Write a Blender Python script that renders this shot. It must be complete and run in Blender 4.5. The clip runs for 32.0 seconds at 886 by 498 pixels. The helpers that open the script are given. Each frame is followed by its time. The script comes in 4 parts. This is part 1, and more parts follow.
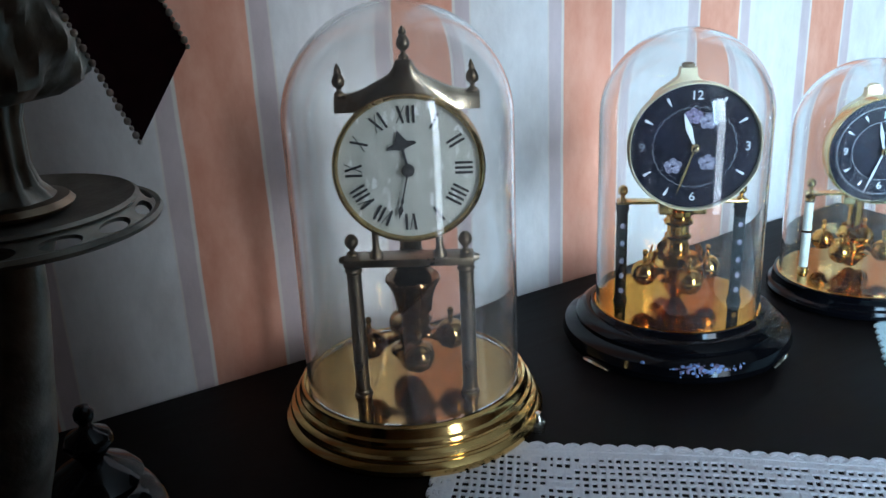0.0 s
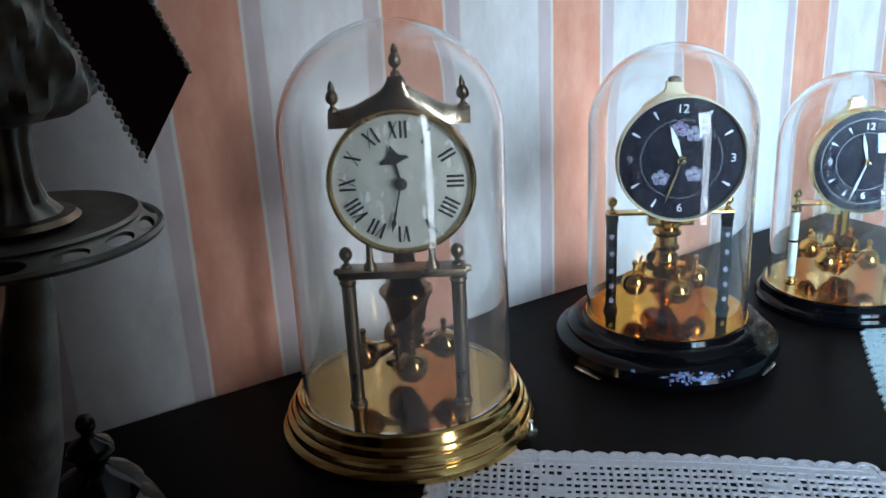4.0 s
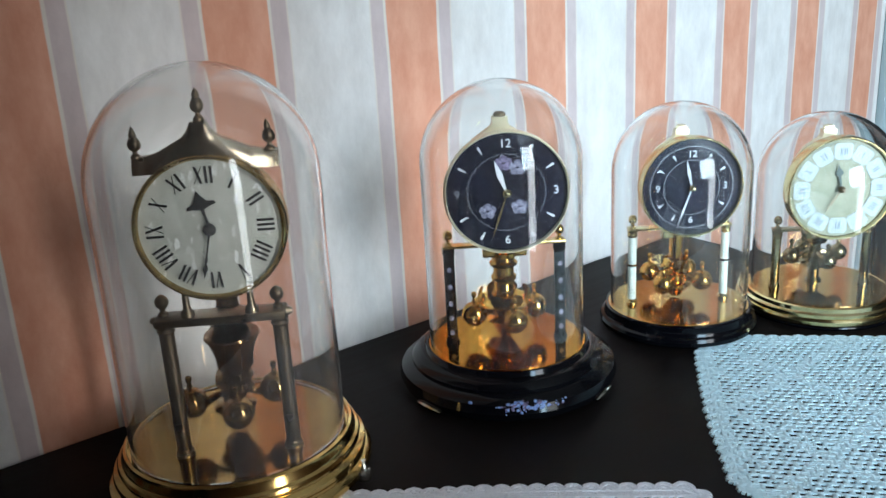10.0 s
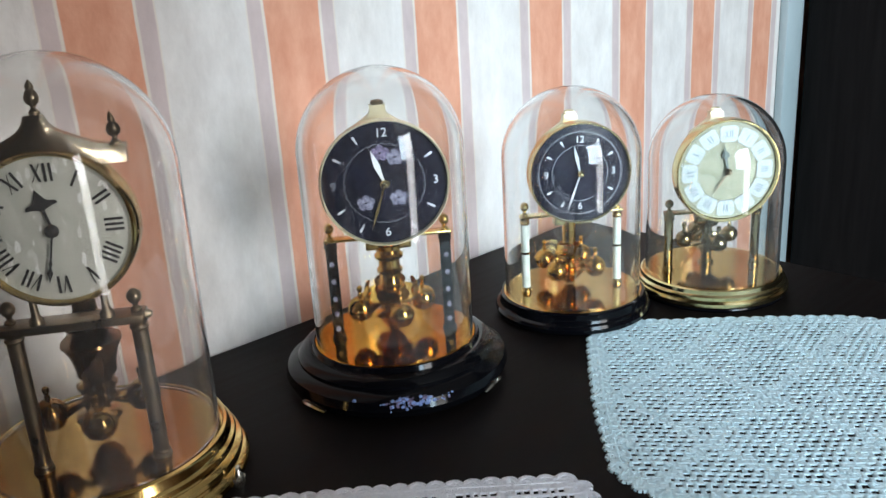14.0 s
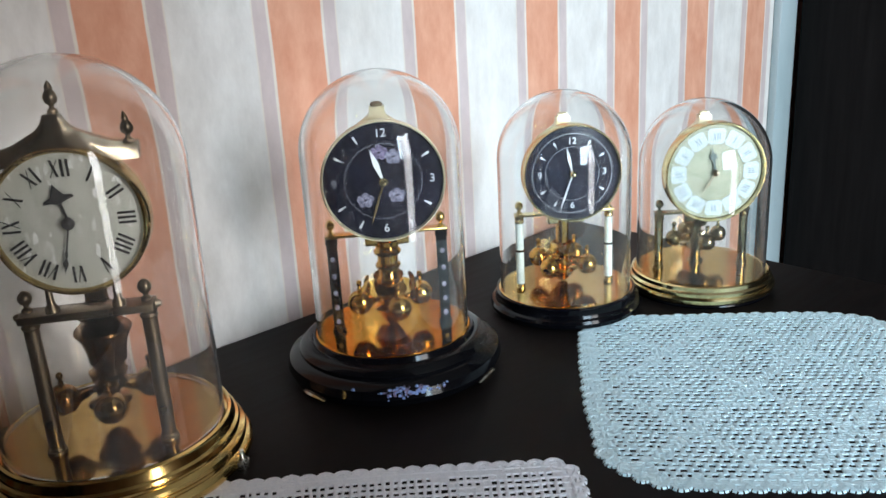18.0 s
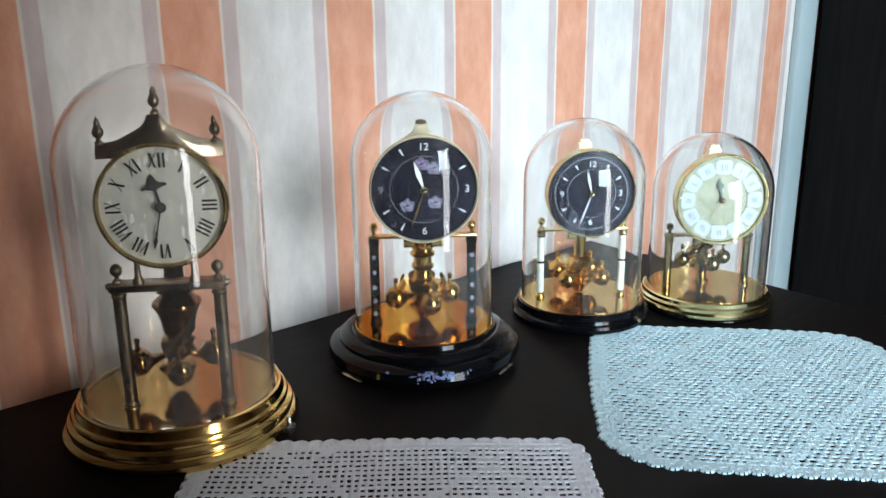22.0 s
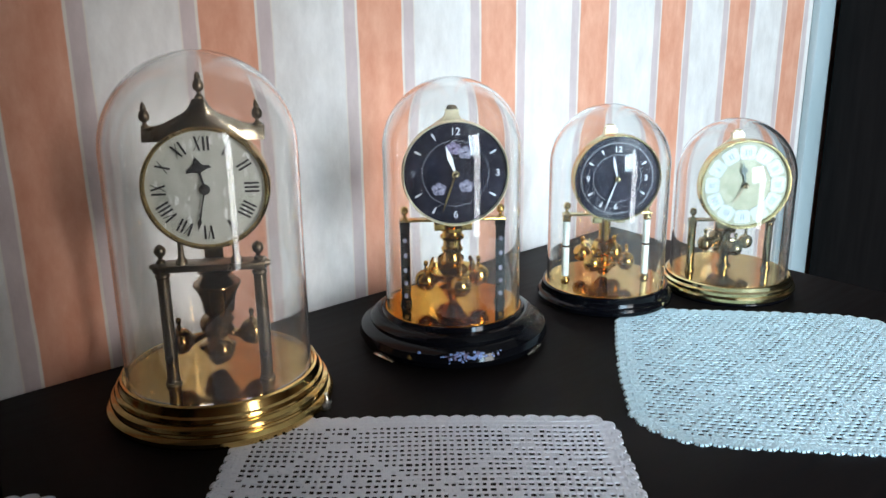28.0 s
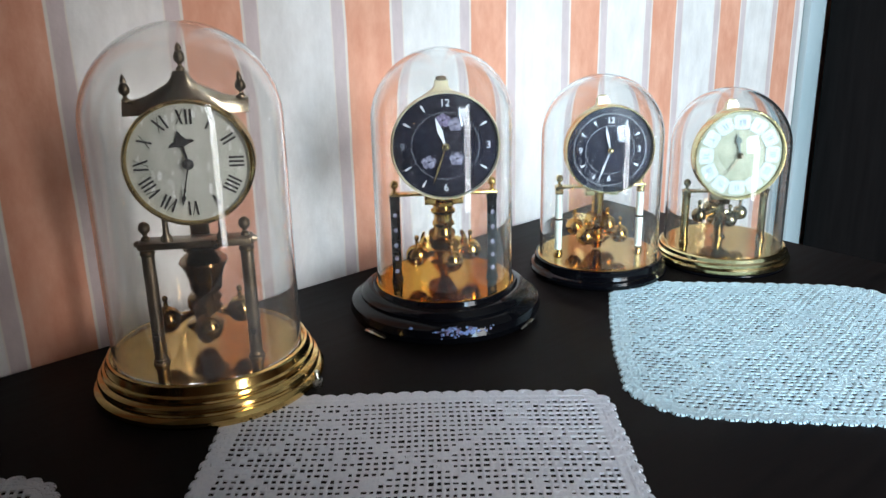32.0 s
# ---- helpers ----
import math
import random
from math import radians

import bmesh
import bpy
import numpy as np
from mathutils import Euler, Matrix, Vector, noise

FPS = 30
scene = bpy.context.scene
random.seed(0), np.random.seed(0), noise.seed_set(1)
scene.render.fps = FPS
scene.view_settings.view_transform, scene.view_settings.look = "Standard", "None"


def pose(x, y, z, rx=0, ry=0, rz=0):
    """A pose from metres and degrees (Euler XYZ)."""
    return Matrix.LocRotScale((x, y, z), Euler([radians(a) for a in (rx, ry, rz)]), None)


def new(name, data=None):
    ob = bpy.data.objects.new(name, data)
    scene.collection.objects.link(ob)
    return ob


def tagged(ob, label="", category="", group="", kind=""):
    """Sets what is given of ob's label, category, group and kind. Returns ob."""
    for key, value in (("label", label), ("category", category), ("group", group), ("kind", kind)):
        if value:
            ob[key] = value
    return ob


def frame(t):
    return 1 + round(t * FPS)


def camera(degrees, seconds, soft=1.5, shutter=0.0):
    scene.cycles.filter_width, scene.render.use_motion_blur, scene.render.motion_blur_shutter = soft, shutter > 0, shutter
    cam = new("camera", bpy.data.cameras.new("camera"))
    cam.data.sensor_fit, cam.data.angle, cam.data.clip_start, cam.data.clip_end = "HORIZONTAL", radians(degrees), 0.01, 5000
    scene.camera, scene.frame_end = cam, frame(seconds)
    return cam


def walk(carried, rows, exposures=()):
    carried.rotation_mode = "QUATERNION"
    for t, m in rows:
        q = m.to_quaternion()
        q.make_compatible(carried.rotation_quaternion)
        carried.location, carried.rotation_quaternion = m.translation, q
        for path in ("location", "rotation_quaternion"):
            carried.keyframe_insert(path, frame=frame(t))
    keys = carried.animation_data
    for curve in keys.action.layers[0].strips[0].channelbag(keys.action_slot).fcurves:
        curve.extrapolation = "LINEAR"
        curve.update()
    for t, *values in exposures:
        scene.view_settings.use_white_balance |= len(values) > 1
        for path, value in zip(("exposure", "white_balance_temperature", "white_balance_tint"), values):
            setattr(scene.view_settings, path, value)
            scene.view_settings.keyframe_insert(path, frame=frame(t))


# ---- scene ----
# seconds, stops, kelvin, tint
EXPOSURES = [(0.0, -0.18, 4830, -2), (3.5, -0.15, 4830, -2), (6.0, 0.06, 5290, 0), (8.5, -0.2, 5330, -1), (14.0, -0.19, 5870, 4), (18.0, -0.2, 5870, 4), (22.0, -0.09, 5770, 2), (32.0, 0.01, 5700, 3)]

cam = camera(54.74, 32.0)
# seconds, eye x y z, yaw, pitch, roll
PATH = [
    (0, 0.0491, 0.0735, 1.1448, 2.94, -19.59, 2.46),
    (0.5, 0.0491, 0.0733, 1.1465, 2.85, -19.21, 2.46),
    (1, 0.0497, 0.0701, 1.1476, 2.95, -19.20, 2.25),
    (1.5, 0.0486, 0.0679, 1.1494, 2.76, -19.34, 2.17),
    (2, 0.0469, 0.0606, 1.1496, 3.09, -19.38, 2.06),
    (2.5, 0.0459, 0.0605, 1.1513, 3.23, -19.42, 2.15),
    (3, 0.0479, 0.0620, 1.1512, 2.92, -19.09, 2.46),
    (3.5, 0.0517, 0.0629, 1.1481, 2.39, -18.75, 2.76),
    (5.5, 0.0508, 0.0550, 1.1534, 2.96, -18.88, 2.69),
    (6, 0.0522, 0.0565, 1.1570, 2.71, -18.67, 2.82),
    (6.5, 0.0593, 0.0583, 1.1599, 1.99, -18.80, 2.79),
    (7, 0.0753, 0.0551, 1.1598, 1.22, -18.33, 2.54),
    (7.5, 0.0841, 0.0588, 1.1568, -0.38, -18.51, 2.26),
    (8, 0.0960, 0.0615, 1.1565, -1.38, -18.20, 2.52),
    (8.5, 0.1015, 0.0646, 1.1594, -2.15, -18.23, 2.73),
    (9, 0.1062, 0.0635, 1.1603, -2.93, -17.97, 2.93),
    (9.5, 0.1115, 0.0620, 1.1576, -3.50, -17.49, 3.08),
    (10, 0.1164, 0.0636, 1.1547, -3.92, -17.40, 3.08),
    (10.5, 0.1218, 0.0665, 1.1536, -4.20, -17.60, 3.19),
    (11, 0.1275, 0.0710, 1.1499, -4.73, -17.71, 3.20),
    (11.5, 0.1322, 0.0762, 1.1504, -5.14, -17.94, 2.97),
    (12, 0.1400, 0.0812, 1.1499, -6.12, -18.18, 2.88),
    (12.5, 0.1452, 0.0819, 1.1493, -6.63, -18.31, 3.13),
    (13, 0.1528, 0.0798, 1.1478, -7.13, -18.51, 3.06),
    (13.5, 0.1567, 0.0802, 1.1466, -7.94, -18.48, 2.97),
    (14, 0.1628, 0.0799, 1.1488, -8.58, -18.42, 3.31),
    (14.5, 0.1649, 0.0821, 1.1521, -9.10, -18.26, 3.33),
    (16.5, 0.1711, 0.0780, 1.1541, -9.50, -18.14, 3.66),
    (17, 0.1688, 0.0740, 1.1545, -9.44, -18.02, 3.88),
    (17.5, 0.1651, 0.0635, 1.1561, -8.98, -18.29, 3.61),
    (18, 0.1629, 0.0487, 1.1517, -8.40, -18.16, 3.07),
    (18.5, 0.1626, 0.0330, 1.1522, -8.16, -17.76, 2.32),
    (19, 0.1609, 0.0167, 1.1571, -7.83, -17.12, 1.85),
    (19.5, 0.1563, 0.0057, 1.1588, -8.15, -17.02, 1.88),
    (20, 0.1524, -0.0110, 1.1621, -7.85, -16.90, 2.00),
    (20.5, 0.1491, -0.0213, 1.1620, -7.25, -16.84, 1.47),
    (21, 0.1400, -0.0323, 1.1574, -6.63, -16.96, 0.80),
    (21.5, 0.1436, -0.0393, 1.1597, -6.78, -16.43, 0.69),
    (22, 0.1385, -0.0457, 1.1586, -6.32, -16.26, 0.52),
    (22.5, 0.1342, -0.0514, 1.1594, -5.83, -15.84, 0.27),
    (23, 0.1322, -0.0583, 1.1633, -5.95, -15.31, 0.70),
    (23.5, 0.1294, -0.0581, 1.1593, -5.72, -15.38, 0.70),
    (24, 0.1279, -0.0584, 1.1538, -5.61, -15.88, 0.84),
    (24.5, 0.1268, -0.0601, 1.1523, -5.54, -15.98, 0.89),
    (25, 0.1249, -0.0616, 1.1537, -5.48, -15.77, 1.01),
    (25.5, 0.1257, -0.0657, 1.1525, -5.37, -15.96, 1.13),
    (27.5, 0.1151, -0.0617, 1.1620, -5.89, -16.63, 1.12),
    (28, 0.1146, -0.0614, 1.1570, -5.78, -16.93, 0.63),
    (28.5, 0.1156, -0.0581, 1.1572, -5.89, -17.04, 0.99),
    (29, 0.1150, -0.0559, 1.1558, -6.00, -17.44, 1.14),
    (29.5, 0.1145, -0.0575, 1.1521, -5.37, -17.58, 0.92),
    (30, 0.1121, -0.0560, 1.1526, -5.34, -17.70, 0.76),
    (30.5, 0.1147, -0.0584, 1.1520, -5.74, -17.89, 0.71),
    (31, 0.1165, -0.0549, 1.1533, -6.20, -18.31, 0.86),
    (31.5, 0.1184, -0.0525, 1.1517, -6.29, -18.28, 1.16),
    (32, 0.1186, -0.0505, 1.1500, -6.37, -18.44, 1.16),
]
walk(cam, [(t, pose(x, y, z, 90 + pitch, roll, yaw)) for t, x, y, z, yaw, pitch, roll in PATH], EXPOSURES)

# ---- daylight ----
WALL_X, WALL_Y, WALL_TURN = -0.011, 0.842, 34.95
ROOM = pose(WALL_X, WALL_Y, 0, 0, 0, WALL_TURN)      # u along the papered wall, -y out into the room
TOP = 0.80                                           # height of the sideboard's top

world = bpy.data.worlds.new("daylight")
scene.world = world
world.use_nodes = True
wn = world.node_tree
sky = wn.nodes.new("ShaderNodeTexSky")
sky.sky_type, sky.sun_disc = "NISHITA", False
sky.sun_elevation, sky.sun_rotation = radians(35), radians(200)
wn.nodes["Background"].inputs["Strength"].default_value = 0.12
wn.links.new(sky.outputs["Color"], wn.nodes["Background"].inputs["Color"])


def window_light(name, m, width, height, watts, colour):
    lamp = bpy.data.lights.new(name, "AREA")
    lamp.shape, lamp.size, lamp.size_y, lamp.energy, lamp.color = "RECTANGLE", width, height, watts, colour
    ob = new(name, lamp)
    ob.matrix_world = m
    return ob


# daylight stands in the glazed opening opposite the papered wall; a dimmer lamp, added for the door's lower half, tones
# down its streak in the domes
DAY = (0.72, 0.86, 0.96)           # open sky
WARM_DAY = (0.95, 0.86, 0.80)      # the door, tinted warmer than the sky
window_light("door_daylight", ROOM @ pose(0.125, -3.10, 1.68, 90, 0, 0), 0.50, 1.46, 46, WARM_DAY)
window_light("low_door_daylight", ROOM @ pose(0.125, -3.10, 0.48, 90, 0, 0), 0.50, 0.90, 11, WARM_DAY)
window_light("window_daylight", ROOM @ pose(-0.55, -3.10, 1.62, 90, 0, 0), 0.74, 1.58, 132, DAY)

# ---- materials ----


def material(name, colour, rough=0.5, metal=0.0, **more):
    m = bpy.data.materials.new(name)
    m.use_nodes = True
    b = m.node_tree.nodes["Principled BSDF"]
    b.inputs["Base Color"].default_value = (*colour, 1)
    b.inputs["Roughness"].default_value = rough
    b.inputs["Metallic"].default_value = metal
    for key, value in more.items():
        b.inputs[key.replace("_", " ")].default_value = value
    return m


def node(m, kind, **values):
    n = m.node_tree.nodes.new(kind)
    for key, value in values.items():
        n.inputs[key.replace("_", " ")].default_value = value
    return n


def link(m, a, b):
    m.node_tree.links.new(a, b)


def shader(m):
    return m.node_tree.nodes["Principled BSDF"]


def mottle(m, colours, scale, detail=4.0, stretch=(1, 1, 1), rough=None, bump=0.0, bump_scale=None):
    """Vary a material's colour, and if asked its gloss and relief, with noise in object space."""
    tc = node(m, "ShaderNodeTexCoord")
    mp = node(m, "ShaderNodeMapping", Scale=stretch)
    nz = node(m, "ShaderNodeTexNoise", Scale=scale, Detail=detail)
    link(m, tc.outputs["Object"], mp.inputs["Vector"])
    link(m, mp.outputs["Vector"], nz.inputs["Vector"])
    cr = m.node_tree.nodes.new("ShaderNodeValToRGB")
    for i, c in enumerate(colours):
        e = cr.color_ramp.elements[i] if i < 2 else cr.color_ramp.elements.new(0.5)
        e.position = 0.3 + 0.4 * i / (len(colours) - 1)
        e.color = (*c, 1)
    link(m, nz.outputs["Fac"], cr.inputs["Fac"])
    link(m, cr.outputs["Color"], shader(m).inputs["Base Color"])
    if rough:
        mr = node(m, "ShaderNodeMapRange", To_Min=rough[0], To_Max=rough[1])
        link(m, nz.outputs["Fac"], mr.inputs["Value"])
        link(m, mr.outputs["Result"], shader(m).inputs["Roughness"])
    if bump:
        bz = node(m, "ShaderNodeTexNoise", Scale=bump_scale or scale * 6, Detail=3.0)
        link(m, mp.outputs["Vector"], bz.inputs["Vector"])
        bp = node(m, "ShaderNodeBump", Strength=bump, Distance=0.001)
        link(m, bz.outputs["Fac"], bp.inputs["Height"])
        link(m, bp.outputs["Normal"], shader(m).inputs["Normal"])
    return m


BRASS = mottle(material("polished_brass", (0.80, 0.56, 0.18), 0.16, 1.0), [(0.74, 0.50, 0.15), (0.84, 0.62, 0.22)], 40, rough=(0.10, 0.24), bump=0.03)
BASE_BRASS = mottle(material("lacquered_brass", (0.64, 0.48, 0.2), 0.2, 1.0), [(0.68, 0.46, 0.15), (0.84, 0.61, 0.24)], 40, rough=(0.10, 0.20), bump=0.03)
SATIN_BRASS = mottle(material("brushed_brass", (0.78, 0.55, 0.2), 0.3, 1.0), [(0.50, 0.36, 0.15), (0.64, 0.48, 0.21)], 60, rough=(0.18, 0.32), bump=0.05)
MIRROR_BRASS = mottle(material("mirror_brass", (0.62, 0.39, 0.13), 0.08, 1.0, Specular_Tint=(0.94, 0.86, 0.68, 1)), [(0.44, 0.28, 0.10), (0.56, 0.37, 0.15)], 30, rough=(0.06, 0.16), bump=0.02)
DEEP_BRASS = mottle(material("deep_orange_brass", (0.36, 0.20, 0.05), 0.1, 1.0, Specular_Tint=(0.88, 0.66, 0.42, 1)), [(0.42, 0.20, 0.035), (0.58, 0.32, 0.08)], 45, rough=(0.05, 0.14), bump=0.03)
PENDULUM_BRASS = mottle(material("rich_brass", (0.55, 0.34, 0.10), 0.08, 1.0, Specular_Tint=(0.92, 0.76, 0.5, 1)), [(0.60, 0.36, 0.08), (0.78, 0.50, 0.14)], 45, rough=(0.05, 0.12), bump=0.02)
BALL_BRASS = mottle(material("brown_gold_brass", (0.36, 0.22, 0.08), 0.08, 1.0), [(0.30, 0.17, 0.055), (0.44, 0.28, 0.10)], 45, rough=(0.05, 0.12), bump=0.02)
BROWN_BRASS = mottle(material("browned_brass", (0.2, 0.11, 0.05), 0.2, 1.0), [(0.13, 0.072, 0.032), (0.25, 0.145, 0.062)], 50, rough=(0.08, 0.18), bump=0.04)
PEDIMENT_BRASS = mottle(material("worn_gilt", (0.45, 0.38, 0.28), 0.25, 1.0), [(0.38, 0.31, 0.21), (0.52, 0.45, 0.34)], 60, rough=(0.16, 0.28), bump=0.03)
OLD_BRASS = mottle(material("aged_brass", (0.25, 0.19, 0.12), 0.3, 1.0), [(0.17, 0.13, 0.09), (0.32, 0.25, 0.16)], 55, rough=(0.2, 0.42), bump=0.06)
PALE_BRASS = mottle(material("pale_brass", (0.80, 0.68, 0.36), 0.15, 1.0), [(0.74, 0.62, 0.30), (0.86, 0.74, 0.42)], 40, rough=(0.09, 0.22), bump=0.03)
BEZEL_BRASS = mottle(material("bright_bezel_brass", (0.86, 0.80, 0.62), 0.3, 0.68), [(0.82, 0.72, 0.46), (0.92, 0.83, 0.60)], 60, rough=(0.24, 0.36))
STEEL = mottle(material("polished_steel", (0.62, 0.60, 0.55), 0.22, 1.0), [(0.5, 0.48, 0.44), (0.68, 0.66, 0.6)], 60, rough=(0.15, 0.3))
LACQUER = mottle(material("black_lacquer", (0.007, 0.007, 0.008), 0.12, 0.0, Specular_IOR_Level=0.2), [(0.002, 0.002, 0.003), (0.004, 0.004, 0.005)], 25, rough=(0.06, 0.13))
ENAMEL = mottle(material("black_enamel", (0.012, 0.013, 0.022), 0.2, 0.0, Specular_IOR_Level=0.3), [(0.006, 0.006, 0.011), (0.012, 0.012, 0.023)], 30, rough=(0.14, 0.24))
IVORY = mottle(material("ivory_enamel", (0.50, 0.55, 0.47), 0.3), [(0.38, 0.40, 0.35), (0.48, 0.50, 0.44)], 90)
INK = material("black_print", (0.02, 0.02, 0.022), 0.5)
WHITE_PRINT = material("white_print", (0.60, 0.60, 0.60), 0.5)
FLOWER = mottle(material("pale_flower_transfer", (0.4, 0.38, 0.48), 0.5), [(0.02, 0.015, 0.05), (0.30, 0.29, 0.36)], 380)
DARK_BRASS = mottle(material("dull_brass", (0.40, 0.34, 0.20), 0.14, 1.0), [(0.32, 0.27, 0.15), (0.46, 0.39, 0.24)], 50, rough=(0.09, 0.2))
SOFT_PRINT = material("grey_white_print", (0.40, 0.40, 0.42), 0.5)
GREY_PRINT = material("dark_grey_print", (0.22, 0.22, 0.24), 0.5)
GREEN_PRINT = material("green_grey_print", (0.05, 0.07, 0.06), 0.5)
GREY_FIGURE = material("grey_blue_print", (0.13, 0.16, 0.18), 0.5)
LILAC = mottle(material("lilac_transfer", (0.40, 0.30, 0.46), 0.5), [(0.02, 0.015, 0.045), (0.23, 0.18, 0.29)], 420)
BLUE_PRINT = mottle(material("blue_transfer", (0.2, 0.3, 0.55), 0.4), [(0.06, 0.10, 0.30), (0.36, 0.46, 0.75)], 500)
GREEN_DIAL = mottle(material("cream_gold_dial", (0.24, 0.235, 0.16), 0.42, 0.0, Specular_IOR_Level=0.15), [(0.20, 0.20, 0.135), (0.27, 0.265, 0.19)], 70)
GILT_RING = mottle(material("dull_gilt", (0.2, 0.19, 0.13), 0.5), [(0.15, 0.15, 0.10), (0.22, 0.215, 0.15)], 160)
WHITE_ENAMEL = material("white_enamel", (0.31, 0.335, 0.335), 0.4, 0.0, Specular_IOR_Level=0.25)


def pearl_material():
    m = material("mother_of_pearl", (0.72, 0.72, 0.64), 0.25)
    tc = node(m, "ShaderNodeTexCoord")
    mp = node(m, "ShaderNodeMapping", Scale=(1.0, 0.38, 1.0), Rotation=(0, 0, radians(55)))
    vo = node(m, "ShaderNodeTexVoronoi", Scale=400.0)
    nz = node(m, "ShaderNodeTexNoise", Scale=55.0, Detail=5.0, Distortion=1.5)
    cr = m.node_tree.nodes.new("ShaderNodeValToRGB")
    cr.color_ramp.elements[0].position, cr.color_ramp.elements[0].color = 0.3, (0.50, 0.50, 0.43, 1)
    cr.color_ramp.elements[1].position, cr.color_ramp.elements[1].color = 0.72, (0.64, 0.64, 0.57, 1)
    bp = node(m, "ShaderNodeBump", Strength=0.5, Distance=0.001)
    link(m, tc.outputs["Object"], mp.inputs["Vector"])
    link(m, mp.outputs["Vector"], vo.inputs["Vector"])
    link(m, mp.outputs["Vector"], nz.inputs["Vector"])
    link(m, nz.outputs["Fac"], cr.inputs["Fac"])
    chip = node(m, "ShaderNodeSeparateColor")
    link(m, vo.outputs["Color"], chip.inputs["Color"])
    # a few cells are coloured paler to paint in the pearl's glints
    glint = node(m, "ShaderNodeMapRange")
    glint.inputs["From Min"].default_value, glint.inputs["From Max"].default_value = 0.90, 0.99
    link(m, chip.outputs["Red"], glint.inputs["Value"])
    mx = m.node_tree.nodes.new("ShaderNodeMix")
    mx.data_type = "RGBA"
    mx.inputs["B"].default_value = (0.82, 0.82, 0.78, 1)
    link(m, glint.outputs["Result"], mx.inputs["Factor"])
    link(m, cr.outputs["Color"], mx.inputs["A"])
    link(m, mx.outputs["Result"], shader(m).inputs["Base Color"])
    link(m, vo.outputs["Color"], bp.inputs["Height"])
    link(m, bp.outputs["Normal"], shader(m).inputs["Normal"])
    return m


PEARL = pearl_material()


def dome_glass(name, low, high):
    """Clear blown glass; its thin uneven dusty film also paints in a pale veil of reflected light."""
    m = material(name, (0.985, 0.99, 0.985), 0.0, 0.0, Transmission_Weight=1.0, IOR=1.46)
    tc = node(m, "ShaderNodeTexCoord")
    mp = node(m, "ShaderNodeMapping", Scale=(1, 1, 0.35))
    nz = node(m, "ShaderNodeTexNoise", Scale=22.0, Detail=6.0, Roughness=0.65)
    mr = node(m, "ShaderNodeMapRange", To_Min=low, To_Max=high)
    mr.inputs["From Min"].default_value, mr.inputs["From Max"].default_value = 0.35, 0.7
    # pale diffuse colour, for the dust and the painted veil of light alike
    df = node(m, "ShaderNodeBsdfDiffuse", Color=(0.8, 0.79, 0.76, 1))
    dust_veil = m.node_tree.nodes.new("ShaderNodeMixShader")
    link(m, tc.outputs["Object"], mp.inputs["Vector"])
    link(m, mp.outputs["Vector"], nz.inputs["Vector"])
    link(m, nz.outputs["Fac"], mr.inputs["Value"])
    link(m, mr.outputs["Result"], dust_veil.inputs[0])
    link(m, shader(m).outputs[0], dust_veil.inputs[1])
    link(m, df.outputs[0], dust_veil.inputs[2])
    link(m, dust_veil.outputs[0], m.node_tree.nodes["Material Output"].inputs["Surface"])
    return m


GLASS = dome_glass("clear_glass", 0.004, 0.02)
HAZY_GLASS = dome_glass("dusty_veiled_glass", 0.012, 0.045)


